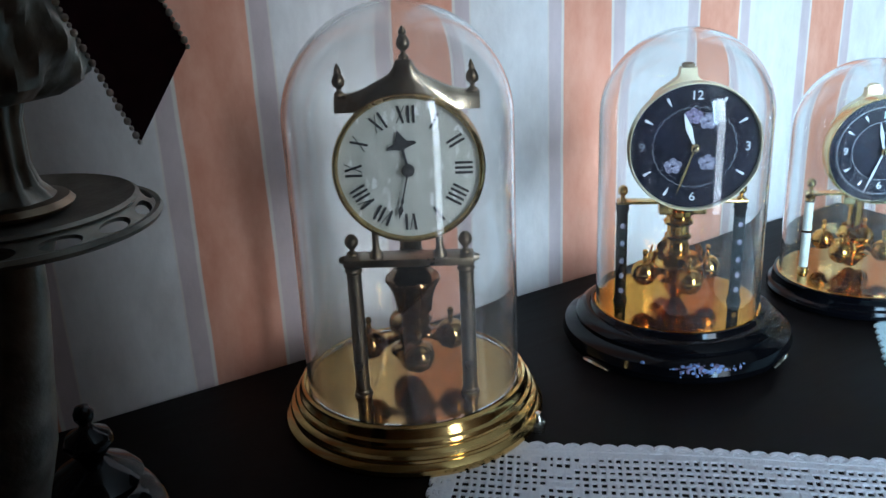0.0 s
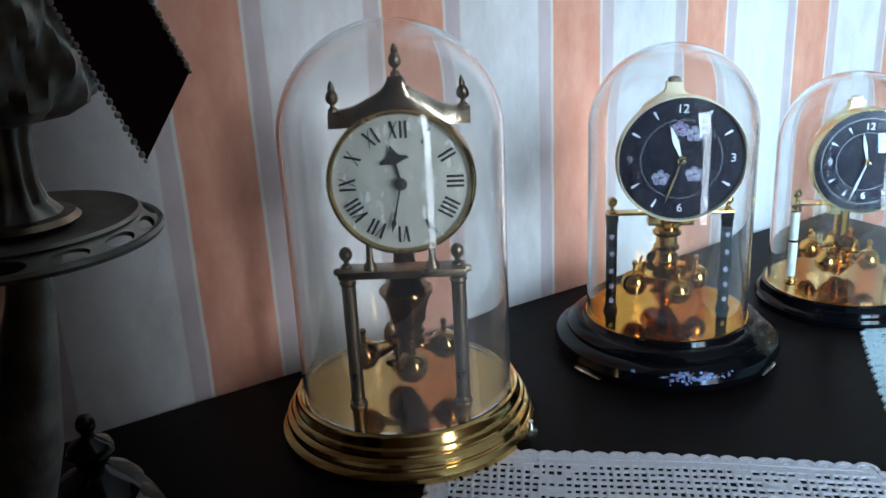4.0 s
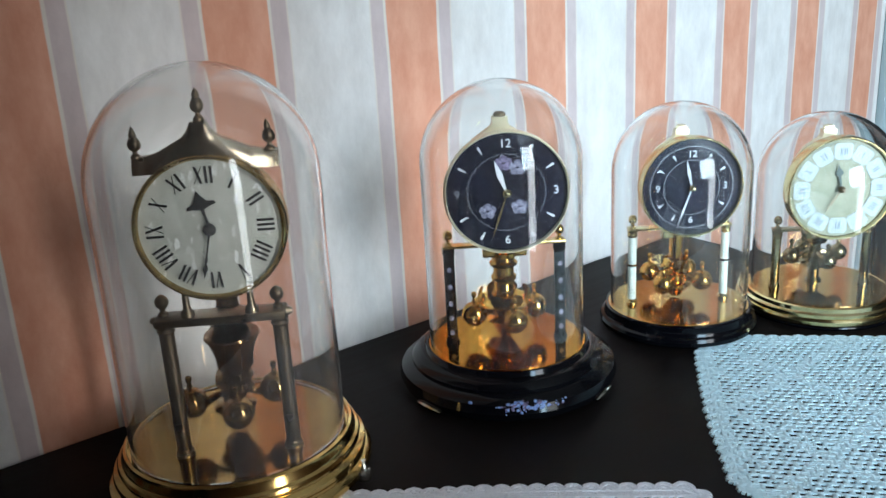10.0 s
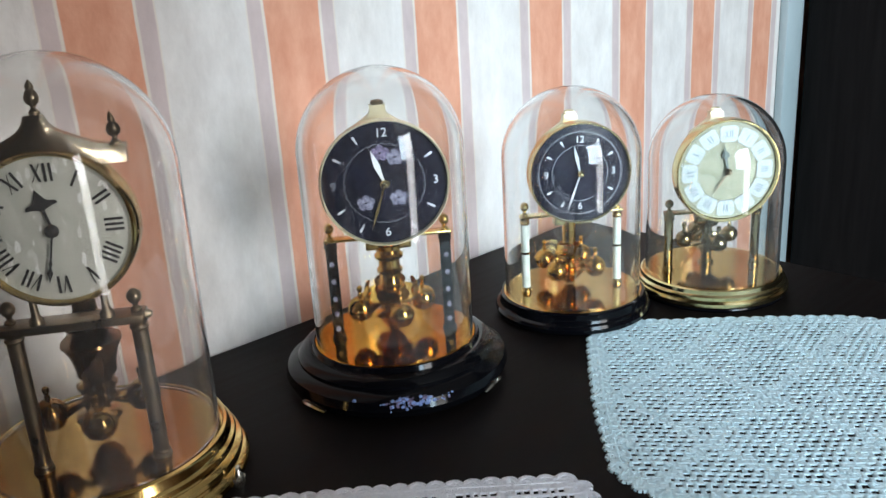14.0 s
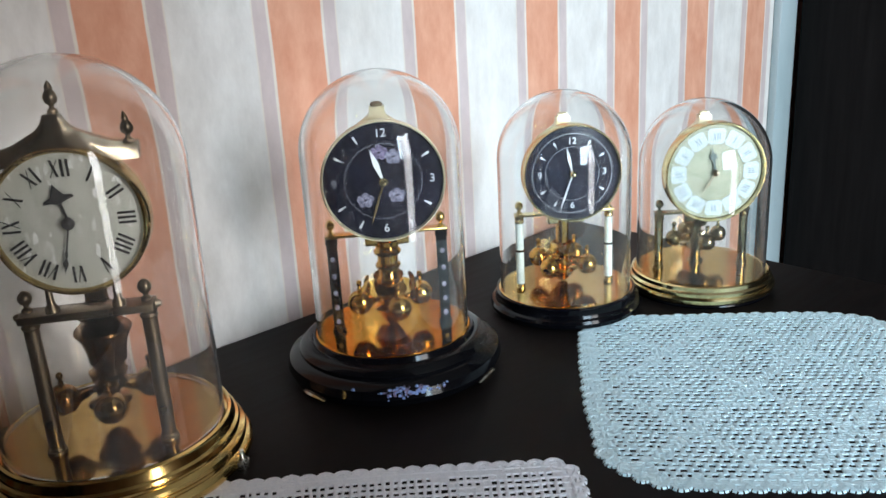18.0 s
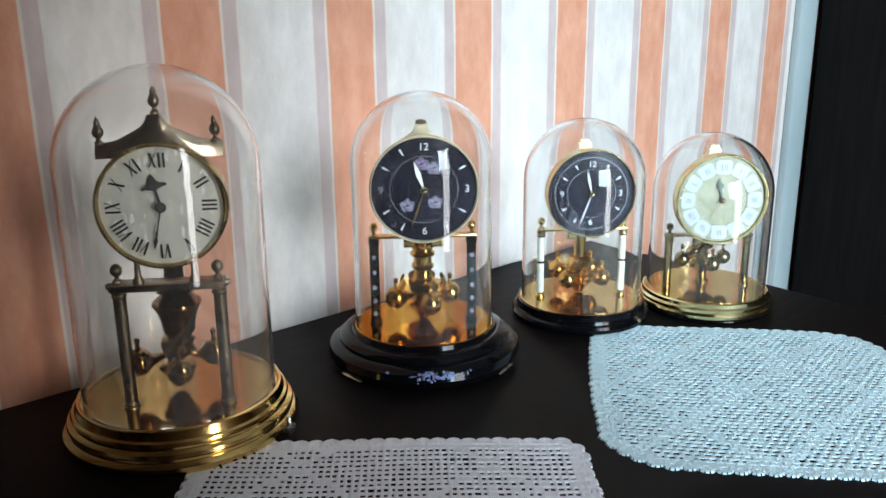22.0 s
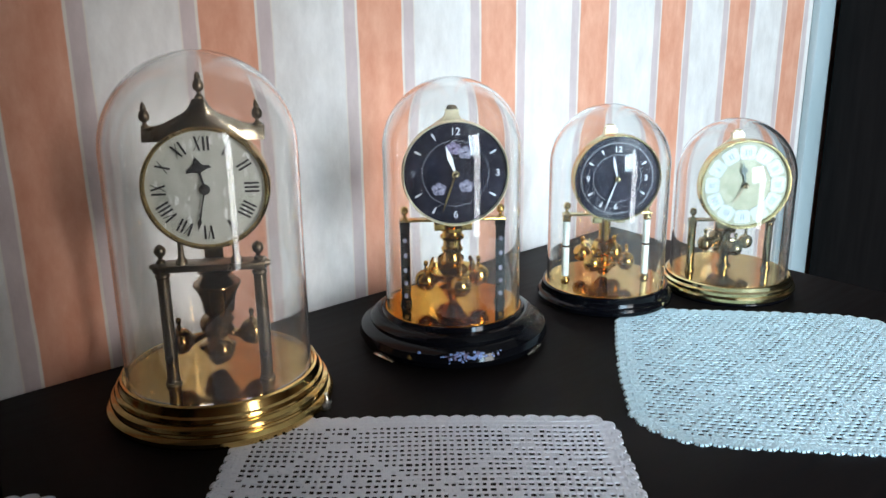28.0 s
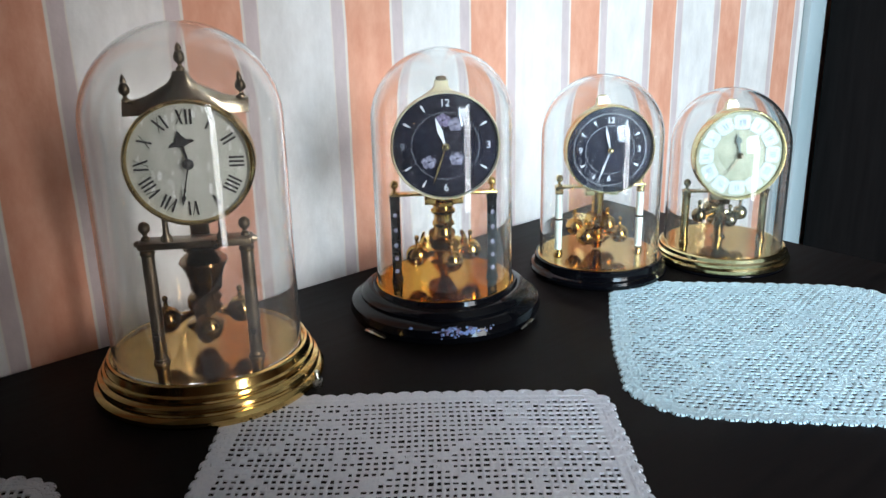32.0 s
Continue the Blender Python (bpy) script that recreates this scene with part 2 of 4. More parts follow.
def wallpaper_material():
    """Broad orange stripes, each between a white hairline and a mauve band, on mottled off-white."""
    m = material("striped_wallpaper", (0.8, 0.8, 0.8), 0.75)
    tc = node(m, "ShaderNodeTexCoord")
    sx = node(m, "ShaderNodeSeparateXYZ")
    wob = node(m, "ShaderNodeTexNoise", Scale=14.0, Detail=2.0)
    wmap = node(m, "ShaderNodeMapping", Scale=(3, 1, 1))
    link(m, tc.outputs["Object"], sx.inputs["Vector"])
    link(m, tc.outputs["Object"], wmap.inputs["Vector"])
    link(m, wmap.outputs["Vector"], wob.inputs["Vector"])
    k = node(m, "ShaderNodeMath")
    k.operation, k.inputs[1].default_value = "MULTIPLY_ADD", 0.003
    k.inputs[2].default_value = STRIPE / 2 - 0.0015
    link(m, wob.outputs["Fac"], k.inputs[0])
    ad = node(m, "ShaderNodeMath")
    link(m, sx.outputs["X"], ad.inputs[0])
    link(m, k.outputs[0], ad.inputs[1])
    dv = node(m, "ShaderNodeMath")
    dv.operation, dv.inputs[1].default_value = "DIVIDE", STRIPE
    link(m, ad.outputs[0], dv.inputs[0])
    fr = node(m, "ShaderNodeMath")
    fr.operation = "FRACT"
    link(m, dv.outputs[0], fr.inputs[0])
    sb = node(m, "ShaderNodeMath")
    sb.operation, sb.inputs[1].default_value = "SUBTRACT", 0.5
    link(m, fr.outputs[0], sb.inputs[0])
    ab = node(m, "ShaderNodeMath")
    ab.operation = "ABSOLUTE"
    link(m, sb.outputs[0], ab.inputs[0])
    # the two grounds, each with its own cloudy print
    nz = node(m, "ShaderNodeTexNoise", Scale=22.0, Detail=8.0, Roughness=0.65)
    nm = node(m, "ShaderNodeMapping", Scale=(1.6, 1, 0.7))
    link(m, tc.outputs["Object"], nm.inputs["Vector"])
    link(m, nm.outputs["Vector"], nz.inputs["Vector"])

    def cloud(a, b):
        r = m.node_tree.nodes.new("ShaderNodeValToRGB")
        r.color_ramp.elements[0].position, r.color_ramp.elements[0].color = 0.32, (*a, 1)
        r.color_ramp.elements[1].position, r.color_ramp.elements[1].color = 0.68, (*b, 1)
        link(m, nz.outputs["Fac"], r.inputs["Fac"])
        return r.outputs["Color"]

    orange = cloud((0.63, 0.275, 0.165), (0.77, 0.405, 0.27))
    white = cloud((0.66, 0.62, 0.585), (0.84, 0.805, 0.77))
    mauve = cloud((0.53, 0.43, 0.42), (0.66, 0.55, 0.53))
    line = cloud((0.68, 0.60, 0.52), (0.82, 0.76, 0.68))
    last = orange
    for edge, colour in ((HALF - 0.0016, line), (HALF + 0.0016, mauve), (HALF + 0.0165, line), (HALF + 0.018, white)):
        mx = m.node_tree.nodes.new("ShaderNodeMix")
        mx.data_type = "RGBA"
        st = node(m, "ShaderNodeMapRange")
        st.inputs["From Min"].default_value = (edge - 0.0006) / STRIPE
        st.inputs["From Max"].default_value = (edge + 0.0006) / STRIPE
        link(m, ab.outputs[0], st.inputs["Value"])
        link(m, st.outputs["Result"], mx.inputs["Factor"])
        link(m, last, mx.inputs["A"])
        link(m, colour, mx.inputs["B"])
        last = mx.outputs["Result"]
    # age: broad brownish blotches over the print
    age = node(m, "ShaderNodeTexNoise", Scale=5.0, Detail=6.0, Roughness=0.7)
    link(m, tc.outputs["Object"], age.inputs["Vector"])
    amount = node(m, "ShaderNodeMapRange", To_Min=0.0, To_Max=0.30)
    amount.inputs["From Min"].default_value, amount.inputs["From Max"].default_value = 0.45, 0.75
    link(m, age.outputs["Fac"], amount.inputs["Value"])
    tone = m.node_tree.nodes.new("ShaderNodeMix")
    tone.data_type, tone.blend_type = "RGBA", "MULTIPLY"
    tone.inputs["B"].default_value = (0.84, 0.76, 0.68, 1)
    link(m, amount.outputs["Result"], tone.inputs["Factor"])
    link(m, last, tone.inputs["A"])
    link(m, tone.outputs["Result"], shader(m).inputs["Base Color"])
    bz = node(m, "ShaderNodeTexNoise", Scale=260.0, Detail=4.0)
    link(m, tc.outputs["Object"], bz.inputs["Vector"])
    bp = node(m, "ShaderNodeBump", Strength=0.25, Distance=0.0008)
    link(m, bz.outputs["Fac"], bp.inputs["Height"])
    link(m, bp.outputs["Normal"], shader(m).inputs["Normal"])
    return m


STRIPE, HALF = 0.1895, 0.0326
WALLPAPER = wallpaper_material()
# for the unseen walls; the warm tone is picked to bounce warm light
PLASTER = mottle(material("ochre_plaster", (0.16, 0.092, 0.05), 0.85), [(0.135, 0.078, 0.04), (0.185, 0.108, 0.06)], 3, bump=0.2, bump_scale=120)
CEILING = mottle(material("white_ceiling", (0.78, 0.77, 0.75), 0.9), [(0.30, 0.28, 0.26), (0.36, 0.34, 0.31)], 2, bump=0.2, bump_scale=150)
FLOOR = mottle(material("floor_boards", (0.22, 0.13, 0.07), 0.4), [(0.06, 0.035, 0.02), (0.11, 0.065, 0.04)], 6, stretch=(1, 12, 1), rough=(0.3, 0.5))
DARK_WOOD = mottle(material("dark_stained_wood", (0.02, 0.013, 0.011), 0.5, 0.0, Specular_IOR_Level=0.09), [(0.004, 0.003, 0.003), (0.009, 0.0062, 0.0056)], 9, stretch=(1, 14, 14), rough=(0.5, 0.65), bump=0.08)
BLACK_WOOD = mottle(material("black_brown_wood", (0.016, 0.014, 0.014), 0.6, 0.0, Specular_IOR_Level=0.12), [(0.004, 0.0037, 0.0037), (0.011, 0.010, 0.010)], 6, stretch=(14, 14, 1), rough=(0.7, 0.9), bump=0.08)
THREAD = mottle(material("white_crochet_cotton", (0.74, 0.73, 0.80), 0.9), [(0.84, 0.85, 0.92), (0.93, 0.93, 0.97)], 400, bump=0.6, bump_scale=2500)
BLUE_THREAD = mottle(material("pale_blue_crochet_cotton", (0.62, 0.82, 0.90), 0.9), [(0.66, 0.85, 0.92), (0.76, 0.92, 0.97)], 400, bump=0.6, bump_scale=2500)
PEWTER = mottle(material("dark_pewter", (0.16, 0.16, 0.14), 0.42, 0.7), [(0.14, 0.14, 0.12), (0.34, 0.34, 0.29)], 70, rough=(0.3, 0.55), bump=0.2)
VELVET = mottle(material("maroon_velvet", (0.03, 0.006, 0.012), 0.85, 0.0, Sheen_Weight=0.2), [(0.036, 0.006, 0.015), (0.060, 0.011, 0.024)], 200)
BEAD = mottle(material("pearl_beads", (0.7, 0.66, 0.56), 0.25), [(0.45, 0.42, 0.36), (0.78, 0.74, 0.64)], 900)
SMOKED = mottle(material("smoky_glaze", (0.004, 0.004, 0.005), 0.06, 0.0, Specular_IOR_Level=0.3), [(0.003, 0.003, 0.004), (0.006, 0.006, 0.006)], 60, rough=(0.04, 0.12))
BLUE_GREY = mottle(material("pale_blue_grey", (0.42, 0.50, 0.52), 0.55), [(0.36, 0.45, 0.47), (0.46, 0.54, 0.56)], 12, stretch=(1, 1, 0.3))
FRAME_WHITE = mottle(material("white_window_paint", (0.78, 0.78, 0.76), 0.45), [(0.74, 0.74, 0.72), (0.80, 0.80, 0.78)], 5)

# ---- mesh tools ----


def part(name, bm, mat, parent=None, label="", smooth=40):
    """Link a bmesh as one mesh object, under a thing or a part."""
    bmesh.ops.recalc_face_normals(bm, faces=bm.faces)
    me = bpy.data.meshes.new(name)
    bm.to_mesh(me)
    bm.free()
    me.materials.append(mat)
    if smooth:
        me.polygons.foreach_set("use_smooth", [True] * len(me.polygons))
        me.set_sharp_from_angle(angle=radians(smooth))
    ob = new(name, me)
    if parent:
        ob.parent = parent
    if label:
        tagged(ob, label)
    return ob


def share(ob, m, parent=None):
    """Another object on the same mesh, at a pose in its parent's space."""
    o = new(ob.name.split(".")[0], ob.data)
    o.parent = parent or ob.parent
    o.matrix_local = m
    return o


def thing(name, m, label, category, group="", kind=""):
    e = new(name)
    e.empty_display_size = 0.05
    e.matrix_world = m
    return tagged(e, label, category, group, kind)


def lathe(bm, profile, seg=48, m=None):
    """Turn (radius, height) pairs round z."""
    m = m or Matrix()
    rings = []
    for r, z in profile:
        if r < 1e-6:
            rings.append([bm.verts.new(m @ Vector((0, 0, z)))])
        else:
            rings.append([bm.verts.new(m @ Vector((r * math.cos(2 * math.pi * i / seg), r * math.sin(2 * math.pi * i / seg), z))) for i in range(seg)])
    for a, b in zip(rings, rings[1:]):
        for i in range(seg):
            j = (i + 1) % seg
            if len(a) == 1 and len(b) > 1:
                bm.faces.new((a[0], b[i], b[j]))
            elif len(b) == 1 and len(a) > 1:
                bm.faces.new((a[i], a[j], b[0]))
            elif len(a) > 1:
                bm.faces.new((a[i], a[j], b[j], b[i]))
    return bm


def box(bm, centre, size, m=None, bevel=0.0):
    made = bmesh.ops.create_cube(bm, size=1.0, matrix=(m or Matrix()) @ Matrix.Translation(centre) @ Matrix.Diagonal((*size, 1)))
    if bevel:
        edges = list({e for v in made["verts"] for e in v.link_edges})
        bmesh.ops.bevel(bm, geom=edges, offset=bevel, segments=2, affect="EDGES", profile=0.5)
    return bm


def ball(bm, centre, r, u=20, v=12, m=None):
    bmesh.ops.create_uvsphere(bm, u_segments=u, v_segments=v, radius=r, matrix=(m or Matrix()) @ Matrix.Translation(centre))
    return bm


def rod(bm, a, b, r0, r1=None, seg=12):
    a, b = Vector(a), Vector(b)
    turn = (b - a).to_track_quat("Z", "Y").to_matrix().to_4x4()
    r1 = r0 if r1 is None else r1
    return lathe(bm, [(0, 0), (r0, 0), (r1, (b - a).length), (0, (b - a).length)], seg, Matrix.Translation(a) @ turn)


def tube(bm, points, radii, seg=10):
    """A round bar along a line of points."""
    points = [Vector(p) for p in points]
    rings = []
    side = None
    for i, p in enumerate(points):
        d = (points[min(i + 1, len(points) - 1)] - points[max(i - 1, 0)]).normalized()
        side = (side - d * side.dot(d)).normalized() if side else d.orthogonal().normalized()
        up = d.cross(side)
        r = radii[i] if isinstance(radii, (list, tuple)) else radii
        rings.append([bm.verts.new(p + r * (math.cos(2 * math.pi * k / seg) * side + math.sin(2 * math.pi * k / seg) * up)) for k in range(seg)])
    for a, b in zip(rings, rings[1:]):
        for k in range(seg):
            bm.faces.new((a[k], a[(k + 1) % seg], b[(k + 1) % seg], b[k]))
    bm.faces.new(rings[0])
    bm.faces.new(rings[-1])
    return bm


def plate(bm, outline, thick, m):
    """A flat shape of (x, y) corners, thick along z, laid by m."""
    low = [bm.verts.new(m @ Vector((x, y, 0))) for x, y in outline]
    high = [bm.verts.new(m @ Vector((x, y, thick))) for x, y in outline]
    bm.faces.new(low)
    bm.faces.new(high)
    for i in range(len(outline)):
        j = (i + 1) % len(outline)
        bm.faces.new((low[i], low[j], high[j], high[i]))
    return bm


def lettering(text, size):
    """A mesh of flat letters in the built-in font, centred on the origin."""
    cu = bpy.data.curves.new("letters", "FONT")
    cu.body, cu.size, cu.align_x, cu.align_y, cu.extrude = text, size, "CENTER", "CENTER", 0.00012
    ob = bpy.data.objects.new("letters", cu)
    me = bpy.data.meshes.new_from_object(ob)
    bpy.data.objects.remove(ob)
    bpy.data.curves.remove(cu)
    bm = bmesh.new()
    bm.from_mesh(me)
    bpy.data.meshes.remove(me)
    return bm


def face_m(off, z, a, b, depth=0.0, turn=0.0):
    """A pose on an upright dial that looks towards -y: a to the right, b up, turned by degrees clockwise."""
    return Matrix.Translation((a, -off - depth, z + b)) @ pose(0, 0, 0, 90, 0, 0) @ pose(0, 0, 0, 0, 0, -turn)


# ---- the room ----


def room_wall(name, m, width, height, mat, label, holes=()):
    """A wall 0.12 m thick in the plane y = 0 of m, with openings (x0, x1, z0, z1) cut by leaving the pieces out."""
    bm = bmesh.new()
    xs = sorted({-width / 2, width / 2, *[h[0] for h in holes], *[h[1] for h in holes]})
    zs = sorted({0, height, *[h[2] for h in holes], *[h[3] for h in holes]})
    for x0, x1 in zip(xs, xs[1:]):
        for z0, z1 in zip(zs, zs[1:]):
            if not any(h[0] <= x0 and x1 <= h[1] and h[2] <= z0 and z1 <= h[3] for h in holes):
                box(bm, ((x0 + x1) / 2, 0.06, (z0 + z1) / 2), (x1 - x0, 0.12, z1 - z0))
    bmesh.ops.remove_doubles(bm, verts=bm.verts, dist=1e-5)
    ob = part(name, bm, mat, None, "", 0)
    ob.matrix_world = m
    return tagged(ob, label, "wall", "", "structure")


HIGH = 2.7
room_wall("wall_north", ROOM @ pose(0, 0, 0), 6.2, HIGH, WALLPAPER, "papered wall with orange, white and mauve vertical stripes")
room_wall("wall_east", ROOM @ pose(3.0, -1.5, 0, 0, 0, -90), 3.2, HIGH, PLASTER, "plain ochre painted wall")
room_wall("wall_south", ROOM @ pose(0, -3.0, 0, 0, 0, 180), 6.2, HIGH, PLASTER, "plain ochre painted wall with a glazed opening", [(-0.4, 0.15, 0.02, 2.45), (0.15, 0.95, 0.80, 2.45)])
room_wall("wall_west", ROOM @ pose(-3.0, -1.5, 0, 0, 0, 90), 3.2, HIGH, PLASTER, "plain ochre painted wall")
# unseen wall, added to keep window light off the papered wall's left end
room_wall("light_blocking_wall", ROOM @ pose(-1.5375, -1.20, 0), 2.925, HIGH, PLASTER, "unseen ochre wall added to block window light on the left")
bm = bmesh.new()
box(bm, (0, -1.5, -0.05), (6.3, 3.3, 0.1))
fl = part("floor", bm, FLOOR, None, "", 0)
fl.matrix_world = ROOM
tagged(fl, "brown wooden floor", "floor", "", "structure")
bm = bmesh.new()
box(bm, (0, -1.5, HIGH + 0.05), (6.3, 3.3, 0.1))
ce = part("ceiling", bm, CEILING, None, "", 0)
ce.matrix_world = ROOM
tagged(ce, "plain grey-beige ceiling", "ceiling", "", "structure")


def window_frame(name, m, x0, x1, z0, z1, label):
    """A painted frame round one light of an opening."""
    e = thing(name, m, label, "window", "", "structure")
    bm = bmesh.new()
    for x in (x0 + 0.013, x1 - 0.013):
        box(bm, (x, 0.06, (z0 + z1) / 2), (0.024, 0.07, z1 - z0 - 0.004))
    for z in (z0 + 0.017, z1 - 0.017):
        box(bm, ((x0 + x1) / 2, 0.06, z), (x1 - x0 - 0.052, 0.066, 0.030))
    part("window_frame", bm, FRAME_WHITE, e, "", 0)
    return e


window_frame("window_1", ROOM @ pose(0, -3.0, 0, 0, 0, 180), 0.15, 0.95, 0.80, 2.45, "white painted window frame")
window_frame("door_1", ROOM @ pose(0, -3.0, 0, 0, 0, 180), -0.4, 0.15, 0.02, 2.45, "white painted glazed door frame")

# ---- sideboard and cabinet ----
END, DEEP = 0.625, 0.70
sideboard = thing("sideboard", ROOM @ pose(0, 0, 0), "long dark-stained wooden sideboard with a dull polished top", "sideboard")
bm = bmesh.new()
box(bm, ((END - 1.3) / 2, -DEEP / 2 - 0.003, TOP - 0.0175), (END + 1.3, DEEP, 0.035), None, 0.004)
part("top", bm, DARK_WOOD, sideboard)
bm = bmesh.new()
box(bm, ((END - 1.3) / 2, -0.335, 0.42), (END + 1.26, 0.64, 0.685), None, 0.003)
part("body", bm, DARK_WOOD, sideboard)
bm = bmesh.new()
box(bm, ((END - 1.3) / 2, -0.315, 0.04), (END + 1.2, 0.58, 0.075))
part("plinth", bm, BLACK_WOOD, sideboard)
for i in range(3):
    bm = bmesh.new()
    box(bm, (-1.3 + 0.32 + i * 0.64, -0.665, 0.42), (0.60, 0.02, 0.62), None, 0.004)
    d = part("door", bm, DARK_WOOD, sideboard)
    bm = bmesh.new()
    ball(bm, (-1.3 + 0.56 + i * 0.64, -0.69, 0.5), 0.016)
    part("knob", bm, OLD_BRASS, d, "small brass knob")

cabinet = thing("cabinet", ROOM @ pose(1.264, 0, 0), "tall black-brown wooden cabinet against the papered wall", "cabinet")
bm = bmesh.new()
box(bm, (0.4, -0.33, 1.06), (0.8, 0.62, 2.0), None, 0.006)
part("body", bm, BLACK_WOOD, cabinet)
bm = bmesh.new()
box(bm, (0.4, -0.32, 0.03), (0.76, 0.58, 0.06))
part("plinth", bm, BLACK_WOOD, cabinet)
for x in (0.2, 0.6):
    bm = bmesh.new()
    box(bm, (x, -0.65, 1.07), (0.39, 0.02, 1.94), None, 0.004)
    part("door", bm, BLACK_WOOD, cabinet)

# pale blue-grey strip between the last stripe and the cabinet
bm = bmesh.new()
box(bm, (1.2305, -0.008, HIGH / 2), (0.062, 0.0155, HIGH - 0.004), None, 0.003)
side_strip = part("trim", bm, BLUE_GREY, None, "", 30)
side_strip.matrix_world = ROOM
tagged(side_strip, "pale blue-grey strip beside the cabinet", "trim", "", "structure")

# ---- clocks ----
HOURS = ["XII", "I", "II", "III", "IIII", "V", "VI", "VII", "VIII", "IX", "X", "XI"]


def roman(text, height, stroke=0.0016, thin=0.0006):
    """Roman figures of thick and thin strokes with hairline feet, centred on the origin."""
    bm = bmesh.new()
    wide = {"I": 2.0 * stroke, "V": 0.55 * height, "X": 0.6 * height}
    total = sum(wide[c] for c in text)
    x = -total / 2
    h = height / 2

    def stick(x0, x1, t):
        plate(bm, [(x0 - t / 2, -h), (x0 + t / 2, -h), (x1 + t / 2, h), (x1 - t / 2, h)], 0.0002, Matrix())

    for c in text:
        w = wide[c]
        if c == "I":
            stick(x + w / 2, x + w / 2, stroke)
        elif c == "V":
            stick(x + w / 2, x + stroke, stroke)
            stick(x + w / 2, x + w - thin, thin)
        else:
            stick(x + w - stroke, x + stroke, stroke)
            stick(x + thin, x + w - thin, thin)
        x += w
    return bm


SHIFT = {}      # how far a clock's dial stands beside its base's middle


def on_dial(name, bm, mat, clock, off, z, a=0.0, b=0.0, depth=0.0006, turn=0.0, label="", parent=None):
    ob = part(name, bm, mat, parent or clock, label, 0)
    ob.matrix_local = face_m(off, z, a + SHIFT.get(clock.name, 0.0), b, depth, turn)
    return ob


def dome(clock, r, z0, z1, t=0.0024, mat=None):
    """A blown glass dome: a cylinder under a round cap, open below."""
    cap = min(r, z1 - z0)
    prof = [(r, z0), (r, z1 - cap)]
    prof += [(r * math.cos(a), z1 - cap + cap * math.sin(a)) for a in [math.pi / 2 * i / 28 for i in range(1, 28)]] + [(0, z1)]
    inner = [(max(x - t, 0) if x else 0, z - (t if i == len(prof) - 1 else t * max(0, (z - z1 + cap) / cap))) for i, (x, z) in enumerate(prof)]
    bm = bmesh.new()
    lathe(bm, prof + inner[::-1], 144)
    # close the rim
    bm.verts.ensure_lookup_table()
    n = 144
    outer_ring = [v for v in bm.verts if abs(v.co.z - z0) < 1e-6]
    o = sorted([v for v in outer_ring if v.co.xy.length > r - t / 2], key=lambda v: math.atan2(v.co.y, v.co.x))
    i_ = sorted([v for v in outer_ring if v.co.xy.length <= r - t / 2], key=lambda v: math.atan2(v.co.y, v.co.x))
    for k in range(n):
        bm.faces.new((o[k], o[(k + 1) % n], i_[(k + 1) % n], i_[k]))
    ob = part("glass_dome", bm, mat or GLASS, clock, "clear blown glass dome", 60)
    ob.visible_shadow = False
    return ob


def base_ring(clock, name, profile, mat, label, seg=96):
    bm = bmesh.new()
    lathe(bm, profile, seg)
    return part(name, bm, mat, clock, label, 30)


def pillar(clock, x, y, z0, z1, r, mat, trim, bands=(), band_mat=None):
    """A turned post with a foot, a cap and a round finial above the bar."""
    bm = bmesh.new()
    h = z1 - z0
    lathe(bm, [(0, 0), (r, 0), (r, h), (0, h)], 20)
    p = part("pillar", bm, mat, clock)
    p.location = (x, y, z0)
    bm = bmesh.new()
    lathe(bm, [(0, -0.001), (r * 1.35, -0.001), (r * 1.3, 0.0018), (r * 1.05, 0.0028), (r * 1.18, 0.0040), (r * 1.02, 0.0052), (r * 0.98, 0.0052)], 20)
    q = part("foot", bm, trim, p)
    bm = bmesh.new()
    lathe(bm, [(r * 0.98, h - 0.007), (r * 1.02, h - 0.007), (r * 1.25, h - 0.005), (r * 1.05, h - 0.003), (r * 1.3, h), (0, h)], 20)
    q = part("capital", bm, trim, p)
    for z in bands:
        bm = bmesh.new()
        lathe(bm, [(r * 0.98, z - 0.0013), (r * 1.08, z - 0.0011), (r * 1.12, z), (r * 1.08, z + 0.0011), (r * 0.98, z + 0.0013)], 20)
        part("band", bm, band_mat or trim, p)
    return p


def finial(clock, x, y, z, s, mat, kind="ball"):
    bm = bmesh.new()
    if kind == "ball":
        prof = [(0, 0), (0.0038, 0), (0.0038, 0.002), (0.0018, 0.0035), (0.0022, 0.0055), (0.0044, 0.0075), (0.0052, 0.0105), (0.0044, 0.0135), (0.0024, 0.0155), (0.0008, 0.0163), (0, 0.0165)]
    else:
        prof = [(0, 0), (0.0042, 0), (0.0042, 0.002), (0.002, 0.004), (0.002, 0.006), (0.0046, 0.008), (0.0055, 0.0115), (0.0046, 0.015), (0.0026, 0.0175), (0.0032, 0.0195), (0.0024, 0.022), (0.0009, 0.025), (0, 0.0265)]
    lathe(bm, [(r * s, h * s) for r, h in prof], 20)
    f = part("finial", bm, mat, clock)
    f.location = (x, y, z)
    return f


